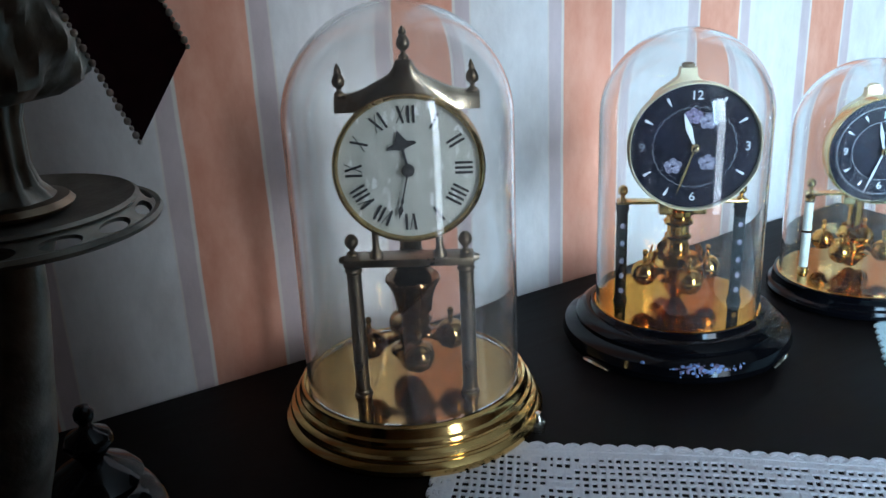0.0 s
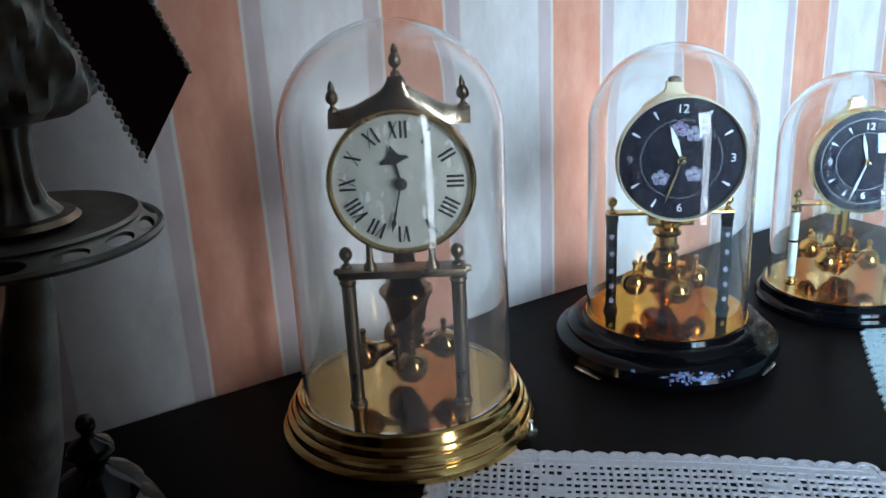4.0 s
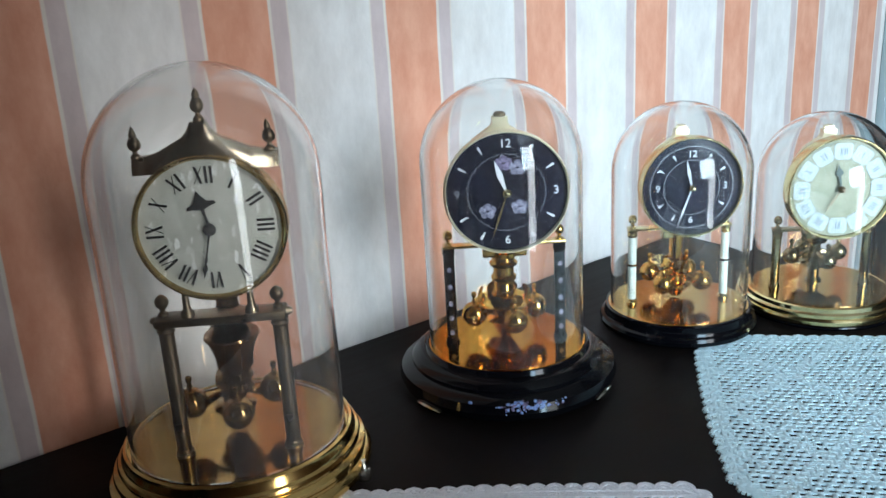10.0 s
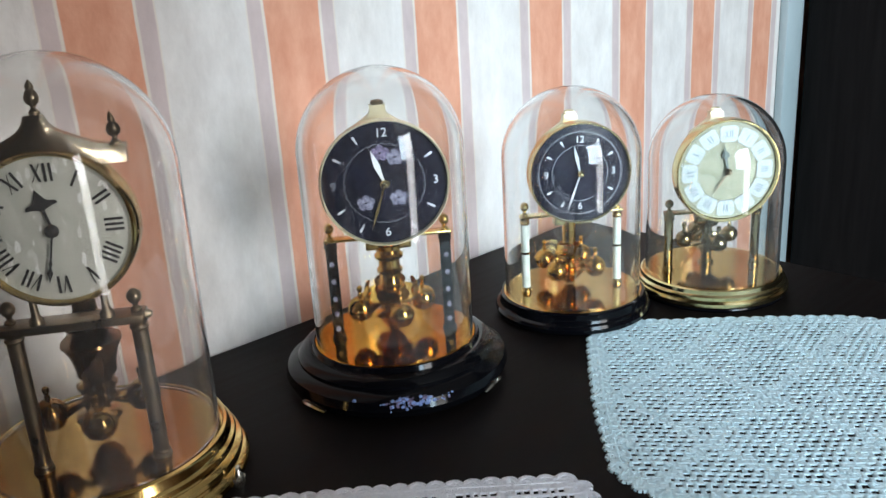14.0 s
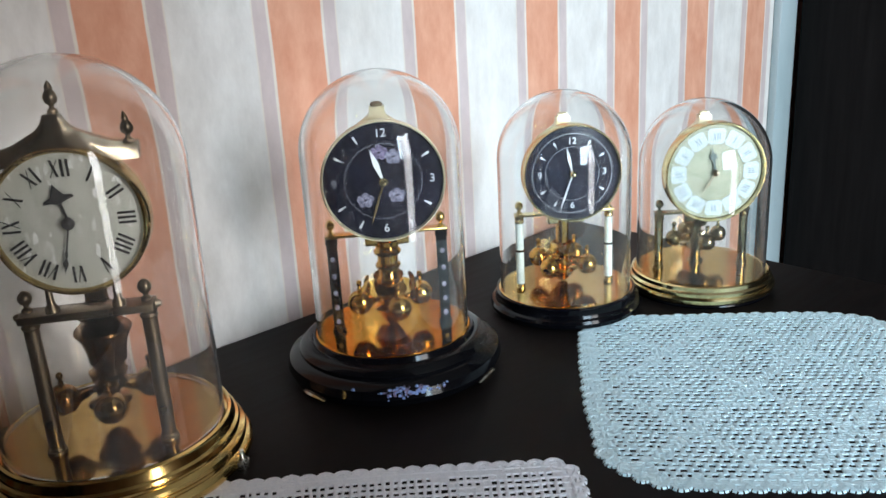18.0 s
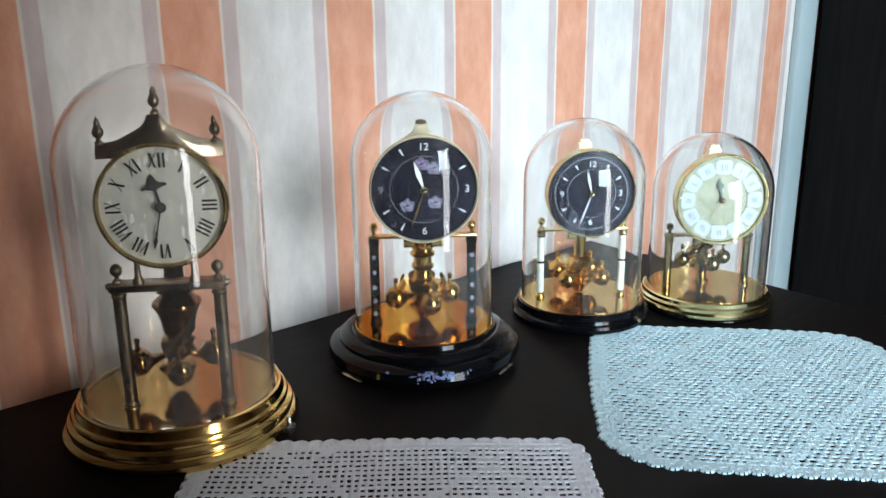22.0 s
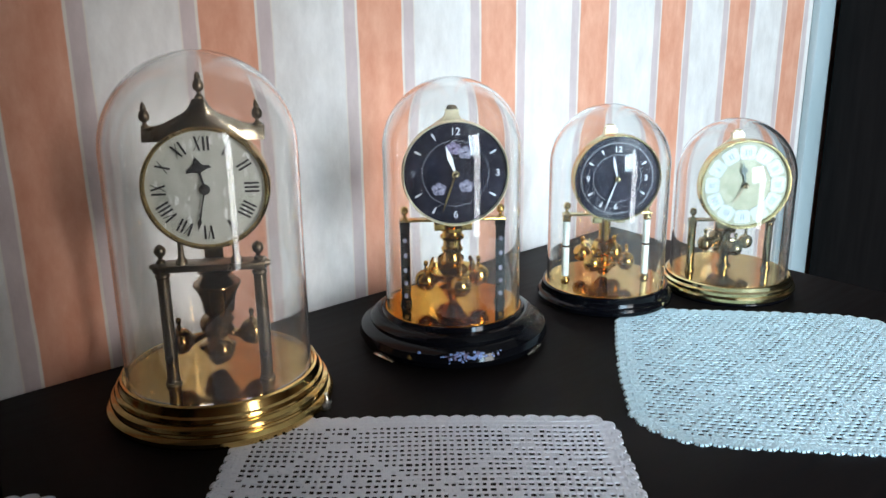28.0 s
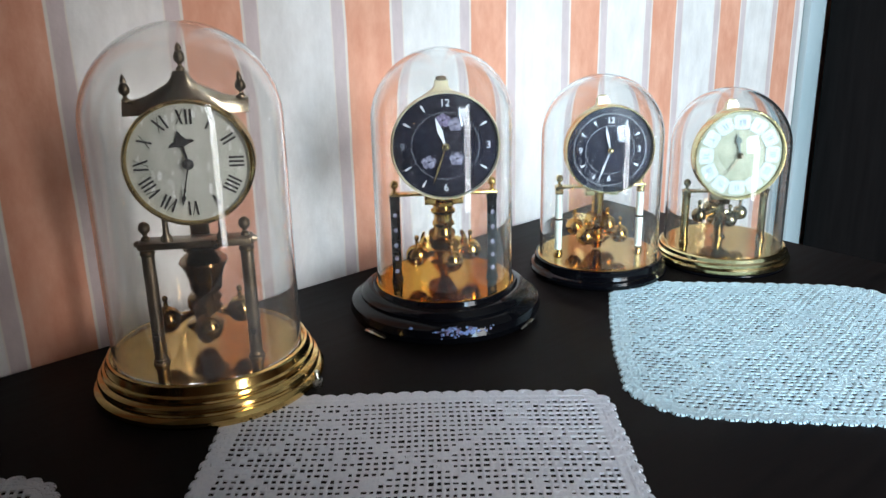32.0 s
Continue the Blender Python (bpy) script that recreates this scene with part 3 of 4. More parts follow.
def pendulum(clock, z, reach, r, mat, turn, y=0.0, crown=0.0, low=0.02, gallery=0.0, slim=False):
    """A torsion pendulum: a turned spindle, four balls on curled arms, a round tray above them."""
    bm = bmesh.new()
    lathe(bm, [(0, -low), (0.003, -low), (0.004, -low + 0.004), (0.007, -0.006), (0.009, -0.002), (0.006, 0.003), (0.004, 0.008), (0.006, 0.012), (0.011, 0.014), (0.012, 0.017),
               (0.006, 0.019), (0.0035, 0.024), (0.0035, 0.034), (0.005, 0.036), (0.002, 0.04), (0, 0.04)], 24)
    p = part("pendulum", bm, mat, clock, "brass torsion pendulum with four balls")
    p.matrix_local = pose(0, y, z, 0, 0, turn)
    for i in range(4):
        a = math.pi / 2 * i
        c, s = math.cos(a), math.sin(a)
        bm = bmesh.new()
        line = [(0.006, 0.0), (0.3 * reach, 0.003), (0.55 * reach, 0.0), (0.75 * reach, -0.004), (reach, -0.002)]
        tube(bm, [(x * c, x * s, h) for x, h in line], [0.0030, 0.0026, 0.0032, 0.0024, 0.0018], 8)
        part("arm", bm, mat, p)
        bm = bmesh.new()
        ball(bm, (reach * c, reach * s, 0), r, 24, 16)
        lathe(bm, [(0.0016, r * 0.9), (0.0022, r + 0.002), (0.0014, r + 0.004), (0.0026, r + 0.0065), (0.0022, r + 0.009), (0, r + 0.0105)], 14, Matrix.Translation((reach * c, reach * s, 0)))
        part("ball_weight", bm, mat, p)
    bm = bmesh.new()
    lathe(bm, [(0, -low), (0.005, -low), (0.0075, -low + 0.003), (0.0135, -0.011), (0.0165, -0.0085), (0.0150, -0.0065), (0.008, -0.0045), (0, -0.004)], 24)
    part("bell", bm, mat, p)
    if gallery:
        for k in range(8):
            bm = bmesh.new()
            c = math.pi / 4 * k + 0.2
            plate(bm, [(-0.0024, 0.0), (0.0024, 0.0), (0.0060, 0.004), (0.0058, 0.0080), (0.0030, 0.0105), (0.0, 0.0115), (-0.0030, 0.0105), (-0.0058, 0.0080), (-0.0060, 0.004)], 0.0006,
                  Matrix.Rotation(c, 4, "Z") @ Matrix.Translation((gallery, 0, 0.010)) @ pose(0, 0, 0, 78, 0, 90))
            part("leaf", bm, mat, p)
        bm = bmesh.new()
        lathe(bm, [(0, 0.0085), (gallery + 0.002, 0.0085), (gallery + 0.003, 0.010), (gallery + 0.002, 0.0112), (0, 0.0112)], 32)
        part("tray", bm, mat, p)
    if crown:
        bm = bmesh.new()
        k = 0.045 + crown - 0.036
        prof = [(0, 0.0), (0.0100, 0.0), (0.0106, 0.04), (0.0090, 0.08), (0.0088, 0.22), (0.0112, 0.25), (0.0116, 0.30), (0.0094, 0.34), (0.0092, 0.48), (0.0122, 0.51), (0.0128, 0.56), (0.0104, 0.60), (0.0100, 0.66), (0.0132, 0.69), (0.0136, 0.76), (0.0108, 0.79), (0.0108, 0.83),
                (0.0152, 0.85), (0.0158, 0.90), (0.0152, 0.95), (0.0085, 0.97), (0.0085, 1.0), (0, 1.0)]
        if slim:
            prof = [(0, 0.0), (0.0068, 0.0), (0.0068, 0.72), (0.0090, 0.75), (0.0090, 0.80), (0.0072, 0.83), (0.0100, 0.90), (0.0125, 0.96), (0.0125, 1.0), (0, 1.0)]
        lathe(bm, [(r_, 0.018 + (k + 0.018) * h_) for r_, h_ in prof], 28)
        part("suspension_guard", bm, mat, clock).matrix_local = pose(0, y, z)
    return p


def bezel(clock, off, z, r, mat, width=0.005, depth=0.012, label=""):
    bm = bmesh.new()
    lathe(bm, [(r - width, 0.0), (r - width, 0.0022), (r - width * 0.86, 0.0037), (r - width * 0.62, 0.0047), (r - width * 0.36, 0.0047), (r - width * 0.14, 0.0038), (r, 0.0022), (r, -depth), (r - width, -depth)], 80)
    ob = part("bezel", bm, mat, clock, label, 30)
    ob.matrix_local = face_m(off, z, SHIFT.get(clock.name, 0.0), 0)
    return ob


def dial(clock, off, z, r, mat, label):
    bm = bmesh.new()
    lathe(bm, [(0, 0.0), (r * 0.6, 0.0), (r, -0.0005), (r, -0.0025), (0, -0.0025)], 80)
    ob = part("dial", bm, mat, clock, label, 30)
    ob.matrix_local = face_m(off, z, SHIFT.get(clock.name, 0.0), 0)
    return ob


def movement(clock, off, z, r, depth, mat):
    """The drum case behind the dial, with its back plate."""
    bm = bmesh.new()
    lathe(bm, [(0, -depth), (r * 0.66, -depth), (r * 0.70, -depth + 0.002), (r * 0.70, -0.012), (r * 0.92, -0.0095), (r * 0.97, -0.007), (r * 0.97, -0.0028), (0, -0.0028)], 64)
    ob = part("movement_case", bm, mat, clock, "", 30)
    ob.matrix_local = face_m(off, z, SHIFT.get(clock.name, 0.0), 0)
    return ob


def dial_hand(clock, off, z, name, outline, mat, turn, depth):
    bm = bmesh.new()
    plate(bm, outline, 0.0004, Matrix())
    return on_dial(name, bm, mat, clock, off, z, 0, 0, depth, turn)


def spade(length, width, tail=0.0):
    return [(-width * 0.12, -tail), (width * 0.12, -tail), (width * 0.16, length * 0.5), (width * 0.5, length * 0.55), (width * 0.42, length * 0.68), (width * 0.12, length * 0.78), (0, length),
            (-width * 0.12, length * 0.78), (-width * 0.42, length * 0.68), (-width * 0.5, length * 0.55), (-width * 0.16, length * 0.5)]


def fleur(length, width):
    """An hour hand with a thin stem and a cross of leaves below its point."""
    w = width / 2
    half = [(0.0008, 0), (0.0010, length * 0.50), (w * 0.55, length * 0.56), (w, length * 0.58), (w * 0.9, length * 0.66), (w * 0.45, length * 0.70), (w * 0.28, length * 0.80), (w * 0.12, length * 0.92)]
    return half + [(0, length)] + [(-x, y) for x, y in half[::-1]]


def loop_hand(length, width):
    """A thin hand that swells twice below its point."""
    w = width / 2
    half = [(0.0006, 0), (0.0005, length * 0.55), (w * 0.6, length * 0.62), (0.0005, length * 0.70), (w, length * 0.80), (w * 0.4, length * 0.90)]
    return half + [(0, length)] + [(-x, y) for x, y in half[::-1]]


def leaf(length, width):
    return [(-0.0006, 0), (0.0006, 0), (width * 0.3, length * 0.3), (width * 0.5, length * 0.55), (width * 0.2, length * 0.85), (0, length), (-width * 0.2, length * 0.85), (-width * 0.5, length * 0.55), (-width * 0.3, length * 0.3)]


def boss(clock, off, z, r, mat, depth=0.003):
    bm = bmesh.new()
    lathe(bm, [(r, 0), (r, 0.0015), (r * 0.6, 0.003), (r * 0.45, 0.005), (0, 0.0055)], 20)
    ob = part("hand_nut", bm, mat, clock)
    ob.matrix_local = face_m(off, z, SHIFT.get(clock.name, 0.0), 0, depth)


# the tall brass clock with a pearl dial and a pediment
C1 = thing("anniversary_clock", pose(-0.018, 0.668, TOP, 0, 0, 1), "tall gilt brass dome clock with a mother-of-pearl dial", "clock", "dome clocks on the sideboard")
base_ring(C1, "base", [(0, 0), (0.094, 0), (0.0985, 0.0015), (0.1004, 0.0045), (0.1000, 0.0075), (0.0975, 0.0100), (0.0954, 0.0110), (0.0950, 0.0128), (0.0962, 0.0148), (0.0955, 0.0175), (0.0932, 0.0192), (0.0916, 0.0200), (0.0914, 0.0216), (0.0922, 0.0230), (0.0912, 0.0252), (0.0890, 0.0265), (0.0884, 0.0285), (0.0870, 0.0310),
                         (0.0865, 0.0335), (0.0845, 0.0345), (0.0835, 0.0335), (0.0832, 0.0302), (0, 0.0302)], BASE_BRASS, "stepped polished brass base")
base_ring(C1, "base_plate", [(0, 0.0304), (0.078, 0.0304), (0.079, 0.0316), (0.078, 0.0326), (0, 0.0326)], MIRROR_BRASS, "polished brass plate under the dome")
dome(C1, 0.0815, 0.0335, 0.312, 0.0026, HAZY_GLASS)
Y1, DX1 = -0.034, 0.010
PX1 = 0.005
for x in (PX1 - 0.0395, PX1 + 0.0395):
    pillar(C1, x, Y1, 0.0326, 0.136, 0.0052, OLD_BRASS, OLD_BRASS)
    finial(C1, x, Y1, 0.1425, 0.95, OLD_BRASS)
bm = bmesh.new()
box(bm, (PX1, Y1, 0.139), (0.090, 0.020, 0.006), None, 0.0012)
for s in (-1, 1):
    rod(bm, (PX1 + s * 0.045, Y1, 0.139), (PX1 + s * 0.049, Y1, 0.139), 0.0035, 0.002)
part("crossbar", bm, OLD_BRASS, C1)
for x in (PX1 - 0.022, PX1 + 0.022):
    bm = bmesh.new()
    lathe(bm, [(0, 0), (0.0048, 0), (0.0048, 0.003), (0.0026, 0.006), (0.0022, 0.020), (0, 0.02)], 16)
    part("dial_support", bm, OLD_BRASS, C1).location = (x, Y1 - 0.004, 0.142)
OFF1, Z1 = 0.055, 0.2085
SHIFT[C1.name] = DX1
movement(C1, OFF1, Z1, 0.0470, 0.044, OLD_BRASS)
bezel(C1, OFF1, Z1, 0.0494, SATIN_BRASS, 0.0036, 0.014, "polished brass bezel")
dial(C1, OFF1, Z1, 0.0462, PEARL, "mother-of-pearl dial with black Roman figures")
for i, text in enumerate(HOURS):
    a = radians(30 * i)
    on_dial("numeral", roman(text, 0.0112, 0.00165, 0.0006), INK, C1, OFF1, Z1, 0.0357 * math.sin(a), 0.0357 * math.cos(a), 0.0005, 30 * i)
dial_hand(C1, OFF1, Z1, "hour_hand", fleur(0.0265, 0.0200), INK, -13, 0.0018)
dial_hand(C1, OFF1, Z1, "minute_hand", loop_hand(0.0345, 0.0036), INK, 193, 0.0030)
boss(C1, OFF1, Z1, 0.0042, INK, 0.0034)
# pediment
ARCH = [(0.0, 0.0690), (0.0050, 0.0690), (0.0060, 0.0652), (0.0085, 0.0618), (0.012, 0.0590), (0.017, 0.0565), (0.023, 0.0533), (0.029, 0.0503), (0.035, 0.0485), (0.042, 0.0475), (0.0470, 0.0462)]


def pediment_sheet(bm, half=0.047, bow=0.0125, n=40, rows=6, thick=0.007):
    """A polished arch that bows forward in the middle, its lower edge cut round the bezel."""
    xs, tops = zip(*ARCH)
    layers = []
    for back in (0, thick):
        grid = []
        for i in range(n + 1):
            x = half * (2 * i / n - 1)
            top = float(np.interp(abs(x), xs, tops))
            low = math.sqrt(max(0.0490 ** 2 - x * x, 0.0)) if abs(x) < 0.032 else 0.0371 - (abs(x) - 0.032) * 0.10
            row = []
            for k in range(rows + 1):
                f = k / rows
                y = -OFF1 + 0.011 - bow * (1 - (x / half) ** 2) + 0.0035 * f * f + back
                row.append(bm.verts.new((x + DX1, y, Z1 + low + (top - low) * f)))
            grid.append(row)
        layers.append(grid)
    front, rear = layers
    for i in range(n):
        for k in range(rows):
            bm.faces.new((front[i][k], front[i + 1][k], front[i + 1][k + 1], front[i][k + 1]))
            bm.faces.new((rear[i][k], rear[i][k + 1], rear[i + 1][k + 1], rear[i + 1][k]))
        for k in (0, rows):
            bm.faces.new((front[i][k], front[i + 1][k], rear[i + 1][k], rear[i][k]))
    for i in (0, n):
        for k in range(rows):
            bm.faces.new((front[i][k], front[i][k + 1], rear[i][k + 1], rear[i][k]))


bm = bmesh.new()
pediment_sheet(bm)
part("pediment", bm, PEDIMENT_BRASS, C1, "worn gilt arched pediment", 30)
for x, h, s in ((0, 0.0690, 0.80), (-0.0425, 0.0472, 0.78), (0.0425, 0.0472, 0.78)):
    finial(C1, x + DX1, -OFF1 + 0.010, Z1 + h, s, OLD_BRASS, "urn")
pendulum(C1, 0.063, 0.0315, 0.0120, BALL_BRASS, 14, -0.004, 0.0, 0.026)
bm = bmesh.new()
lathe(bm, [(0, 0.066), (0.009, 0.066), (0.0125, 0.070), (0.0098, 0.0745), (0.0128, 0.079), (0.0098, 0.083), (0.0136, 0.088), (0.0142, 0.096), (0.0168, 0.105), (0.0208, 0.1120), (0.0200, 0.1142), (0.0105, 0.1155), (0.0160, 0.1180),
           (0.0092, 0.1205), (0.0160, 0.1240), (0.0092, 0.1265), (0.0158, 0.1300), (0.0092, 0.1330), (0.008, 0.1375), (0.008, 0.150), (0, 0.150)], 36)
part("suspension_guard", bm, BROWN_BRASS, C1, "turned browned brass suspension guard").location = (0.004, -0.004, 0)
for a in (-22, 95):
    bm = bmesh.new()
    for k in range(14):
        q = 2 * math.pi * k / 14
        box(bm, (0.0046 * math.cos(q), 0.0046 * math.sin(q), 0.0045), (0.0013, 0.0013, 0.007))
    lathe(bm, [(0, 0.0), (0.0046, 0.0), (0.0046, 0.009), (0.003, 0.0105), (0.0022, 0.016), (0, 0.0165)], 16)
    part("levelling_screw", bm, STEEL, C1, "bright milled levelling screw").location = (0.1015 * math.cos(radians(a)), 0.1015 * math.sin(radians(a)), 0.0)


def dome_clock(m, label, s):
    """A smaller dome clock of a drum dial on two posts over a round base, from its sizes s."""
    e = thing("anniversary_clock", m, label, "clock", "dome clocks on the sideboard")
    base_ring(e, "base", s["base"], s["base_mat"], s["base_label"])
    zp, rp = s["plate"]
    base_ring(e, "base_plate", [(0, zp), (rp, zp), (rp + 0.001, zp + 0.001), (rp, zp + 0.002), (0, zp + 0.002)], s["plate_mat"], "polished brass plate under the dome")
    dome(e, s["dome"][0], zp + 0.001, s["dome"][1])
    off, z, r = s["dial"]
    y = s["post_y"]
    zt = s["bar"]
    for x in (-s["posts"], s["posts"]):
        p = pillar(e, x, y, zp + 0.002, zt - 0.0015, s["post_r"], s["post_mat"], s.get("trim", s["metal"]), s.get("bands", ()), s.get("band_mat"))
        if "flowers" in s:
            for h in s["flowers"]:
                bm = bmesh.new()
                for k in range(5):
                    a = 2 * math.pi * k / 5
                    lathe(bm, [(0, 0), (0.0010, 0.0001), (0.0010, 0.0004), (0, 0.0006)], 8, Matrix.Translation((0.0012 * math.cos(a), -s["post_r"], h + 0.0017 * math.sin(a))) @ pose(0, 0, 0, 90, 0, 0))
                part("flower", bm, FLOWER, p, "small painted flower")
        finial(e, x, y, zt + 0.001, 0.85, s["metal"])
    bm = bmesh.new()
    box(bm, (0, y, zt), (2 * s["posts"] + 0.010, 0.012, 0.0025), None, 0.0006)
    part("crossbar", bm, s["metal"], e)
    for x in (-0.014, 0.014):
        bm = bmesh.new()
        box(bm, (x, y - 0.004, zt - 0.004), (0.011, 0.010, 0.012), None, 0.001)
        part("bracket", bm, s["metal"], e)
    movement(e, off, z, r * s.get("drum", 1.0), s["case"], s["metal"])
    bezel(e, off, z, r, s["bezel_mat"], s.get("rim", 0.0035), s.get("rim_deep", 0.010))
    # saddle with a milled nut on top
    bm = bmesh.new()
    yt = -off + s["case"] * 0.85
    top = s["top"]
    prof = [(-0.034, -0.034), (-0.024, -0.019), (-0.014, -0.012), (-0.0082, -0.008), (-0.0066, -0.0045), (-0.0066, 0.0), (0.0066, 0.0), (0.0066, -0.0045), (0.0082, -0.008), (0.014, -0.012), (0.024, -0.019), (0.034, -0.034)]
    plate(bm, prof, 0.010, face_m(-yt - 0.005, top - 0.0042, 0, 0))
    part("saddle", bm, BEZEL_BRASS, e)
    bm = bmesh.new()
    for k in range(16):
        a = 2 * math.pi * k / 16
        box(bm, (0.0046 * math.cos(a), 0.0046 * math.sin(a), 0.0016), (0.0012, 0.0012, 0.0026), None)
    lathe(bm, [(0, 0), (0.0046, 0), (0.0048, 0.0030), (0.003, 0.0040), (0, 0.0042)], 20)
    part("milled_nut", bm, s.get("nut", BEZEL_BRASS), e).location = (0, yt, top - 0.0042)
    return e


# clock with a flowered black dial on a black base
P2 = dict(base=[(0, 0), (0.090, 0), (0.097, 0.004), (0.100, 0.011), (0.098, 0.018), (0.092, 0.022), (0.088, 0.0235), (0.088, 0.0265), (0.085, 0.030), (0.080, 0.0325), (0.076, 0.033), (0.0745, 0.037), (0.0725, 0.0375), (0.0725, 0.035), (0, 0.035)],
          base_mat=LACQUER, base_label="black lacquered stepped wooden base", plate=(0.0355, 0.0715), plate_mat=DEEP_BRASS, dome=(0.0705, 0.274), dial=(0.045, 0.186, 0.0515), posts=0.0495, post_y=-0.004, post_r=0.0049,
          post_mat=LACQUER, metal=BRASS, bar=0.130, case=0.05, bezel_mat=BEZEL_BRASS, rim=0.0020, top=0.247, rim_deep=0.004, drum=0.86, flowers=(0.012, 0.026, 0.040, 0.056, 0.072), trim=LACQUER, nut=OLD_BRASS)
C2 = dome_clock(pose(0.208, 0.790, TOP, 0, 0, -2), "dome clock with flowered black dial on black lacquered base", P2)
OFF2, Z2 = 0.045, 0.186
dial(C2, OFF2, Z2, 0.0498, ENAMEL, "black enamel dial with small lilac flowers")
for i in range(12):
    a = radians(30 * i)
    if i % 3 == 0:
        # the 9 is a darker grey than the other figures
        on_dial("numeral", lettering(str(i or 12), 0.0098), WHITE_PRINT if i != 9 else GREY_PRINT, C2, OFF2, Z2, 0.0405 * math.sin(a), 0.0405 * math.cos(a), 0.0006)
    else:
        bm = bmesh.new()
        plate(bm, [(-0.0004, -0.0036), (0.0004, -0.0036), (0.0011, 0.0030), (0, 0.0038), (-0.0011, 0.0030)], 0.0002, Matrix())
        on_dial("hour_mark", bm, WHITE_PRINT, C2, OFF2, Z2, 0.0412 * math.sin(a), 0.0412 * math.cos(a), 0.0006, 30 * i)
bm = bmesh.new()
n = 180
ring = [(0.0312 + 0.0013 * abs(math.sin(15 * 2 * math.pi * k / n))) for k in range(n)]
lo = [bm.verts.new((math.cos(2 * math.pi * k / n) * (q - 0.00013), math.sin(2 * math.pi * k / n) * (q - 0.00013), 0.0001)) for k, q in enumerate(ring)]
hi = [bm.verts.new((math.cos(2 * math.pi * k / n) * (q + 0.00013), math.sin(2 * math.pi * k / n) * (q + 0.00013), 0.0001)) for k, q in enumerate(ring)]
for k in range(n):
    bm.faces.new((lo[k], lo[(k + 1) % n], hi[(k + 1) % n], hi[k]))
on_dial("scalloped_ring", bm, SOFT_PRINT, C2, OFF2, Z2, label="fine white scalloped ring")
for a, b, mat in ((-0.002, 0.0245, LILAC), (0.0095, 0.0205, FLOWER), (-0.016, -0.015, FLOWER), (0.0105, -0.0125, FLOWER)):
    bm = bmesh.new()
    for k in range(5):
        t = 2 * math.pi * k / 5 + 0.3
        lathe(bm, [(0, 0.0003), (0.0031, 0.0002), (0.0031, 0)], 12, Matrix.Translation((0.0043 * math.cos(t), 0.0036 * math.sin(t), 0)))
    on_dial("dial_flower", bm, mat, C2, OFF2, Z2, a, b, 0.0003, 0, "pale lilac flower transfer")
dial_hand(C2, OFF2, Z2, "hour_hand", leaf(0.029, 0.0052), WHITE_PRINT, -19, 0.0018)
dial_hand(C2, OFF2, Z2, "minute_hand", leaf(0.040, 0.0022), SATIN_BRASS, 199, 0.0030)
boss(C2, OFF2, Z2, 0.0036, PALE_BRASS, 0.0034)
pendulum(C2, 0.063, 0.0290, 0.0116, PENDULUM_BRASS, 12, 0.006, 0.024, 0.024, 0.024)
rng2 = random.Random(5)
for name, mat, n in (("blue_flower_spray", BLUE_PRINT, 60), ("lilac_flower_spray", LILAC, 46)):
    bm = bmesh.new()
    for k in range(n):
        a = -90 + 3 + rng2.gauss(0, 7.5)
        q, h, w = radians(a), 0.0165 + rng2.gauss(0, 0.0017), 0.0007 + 0.0016 * rng2.random() ** 2
        lathe(bm, [(0, 0.0003), (w, 0.0001), (w, -0.0012)], 7, Matrix.Translation(((0.0999 - 1.2 * max(h - 0.012, 0) * 0.3) * math.cos(q), (0.0999 - 1.2 * max(h - 0.012, 0) * 0.3) * math.sin(q), h)) @ pose(0, 0, 0, 90, 0, a + 90))
    tagged(part(name, bm, mat, C2, "painted flower spray on the base", 0), kind="stuff")
for a in (-141, -35, 90):
    bm = bmesh.new()
    tube(bm, [(0.0975 * math.cos(radians(a + d)), 0.0975 * math.sin(radians(a + d)), 0.0042 - 0.00002 * d * d) for d in range(-9, 10, 3)], [0.0012, 0.0022, 0.0028, 0.0030, 0.0028, 0.0022, 0.0012], 8)
    part("foot", bm, STEEL, C2, "bright metal foot")

# clock with a plain black dial and ivory posts
P3 = dict(base=[(0, 0), (0.075, 0), (0.0793, 0.003), (0.080, 0.007), (0.0785, 0.010), (0.0755, 0.0115), (0.0745, 0.014), (0.0742, 0.0205), (0.0732, 0.022), (0.0712, 0.022), (0.0712, 0.020), (0, 0.020)],
          base_mat=LACQUER, base_label="black lacquered round base", plate=(0.0205, 0.0705), plate_mat=MIRROR_BRASS, dome=(0.069, 0.230), dial=(0.034, 0.1515, 0.0495), posts=0.048, post_y=0.0, post_r=0.0042,
          post_mat=IVORY, metal=PALE_BRASS, bar=0.103, case=0.045, bezel_mat=PALE_BRASS, rim=0.0025, top=0.207, bands=(0.042,), band_mat=BROWN_BRASS)
C3 = dome_clock(pose(0.402, 0.888, TOP, 0, 0, -2), "dome clock with plain black dial and ivory posts", P3)
OFF3, Z3 = 0.034, 0.1515
dial(C3, OFF3, Z3, 0.0472, ENAMEL, "plain black enamel dial with white rings")
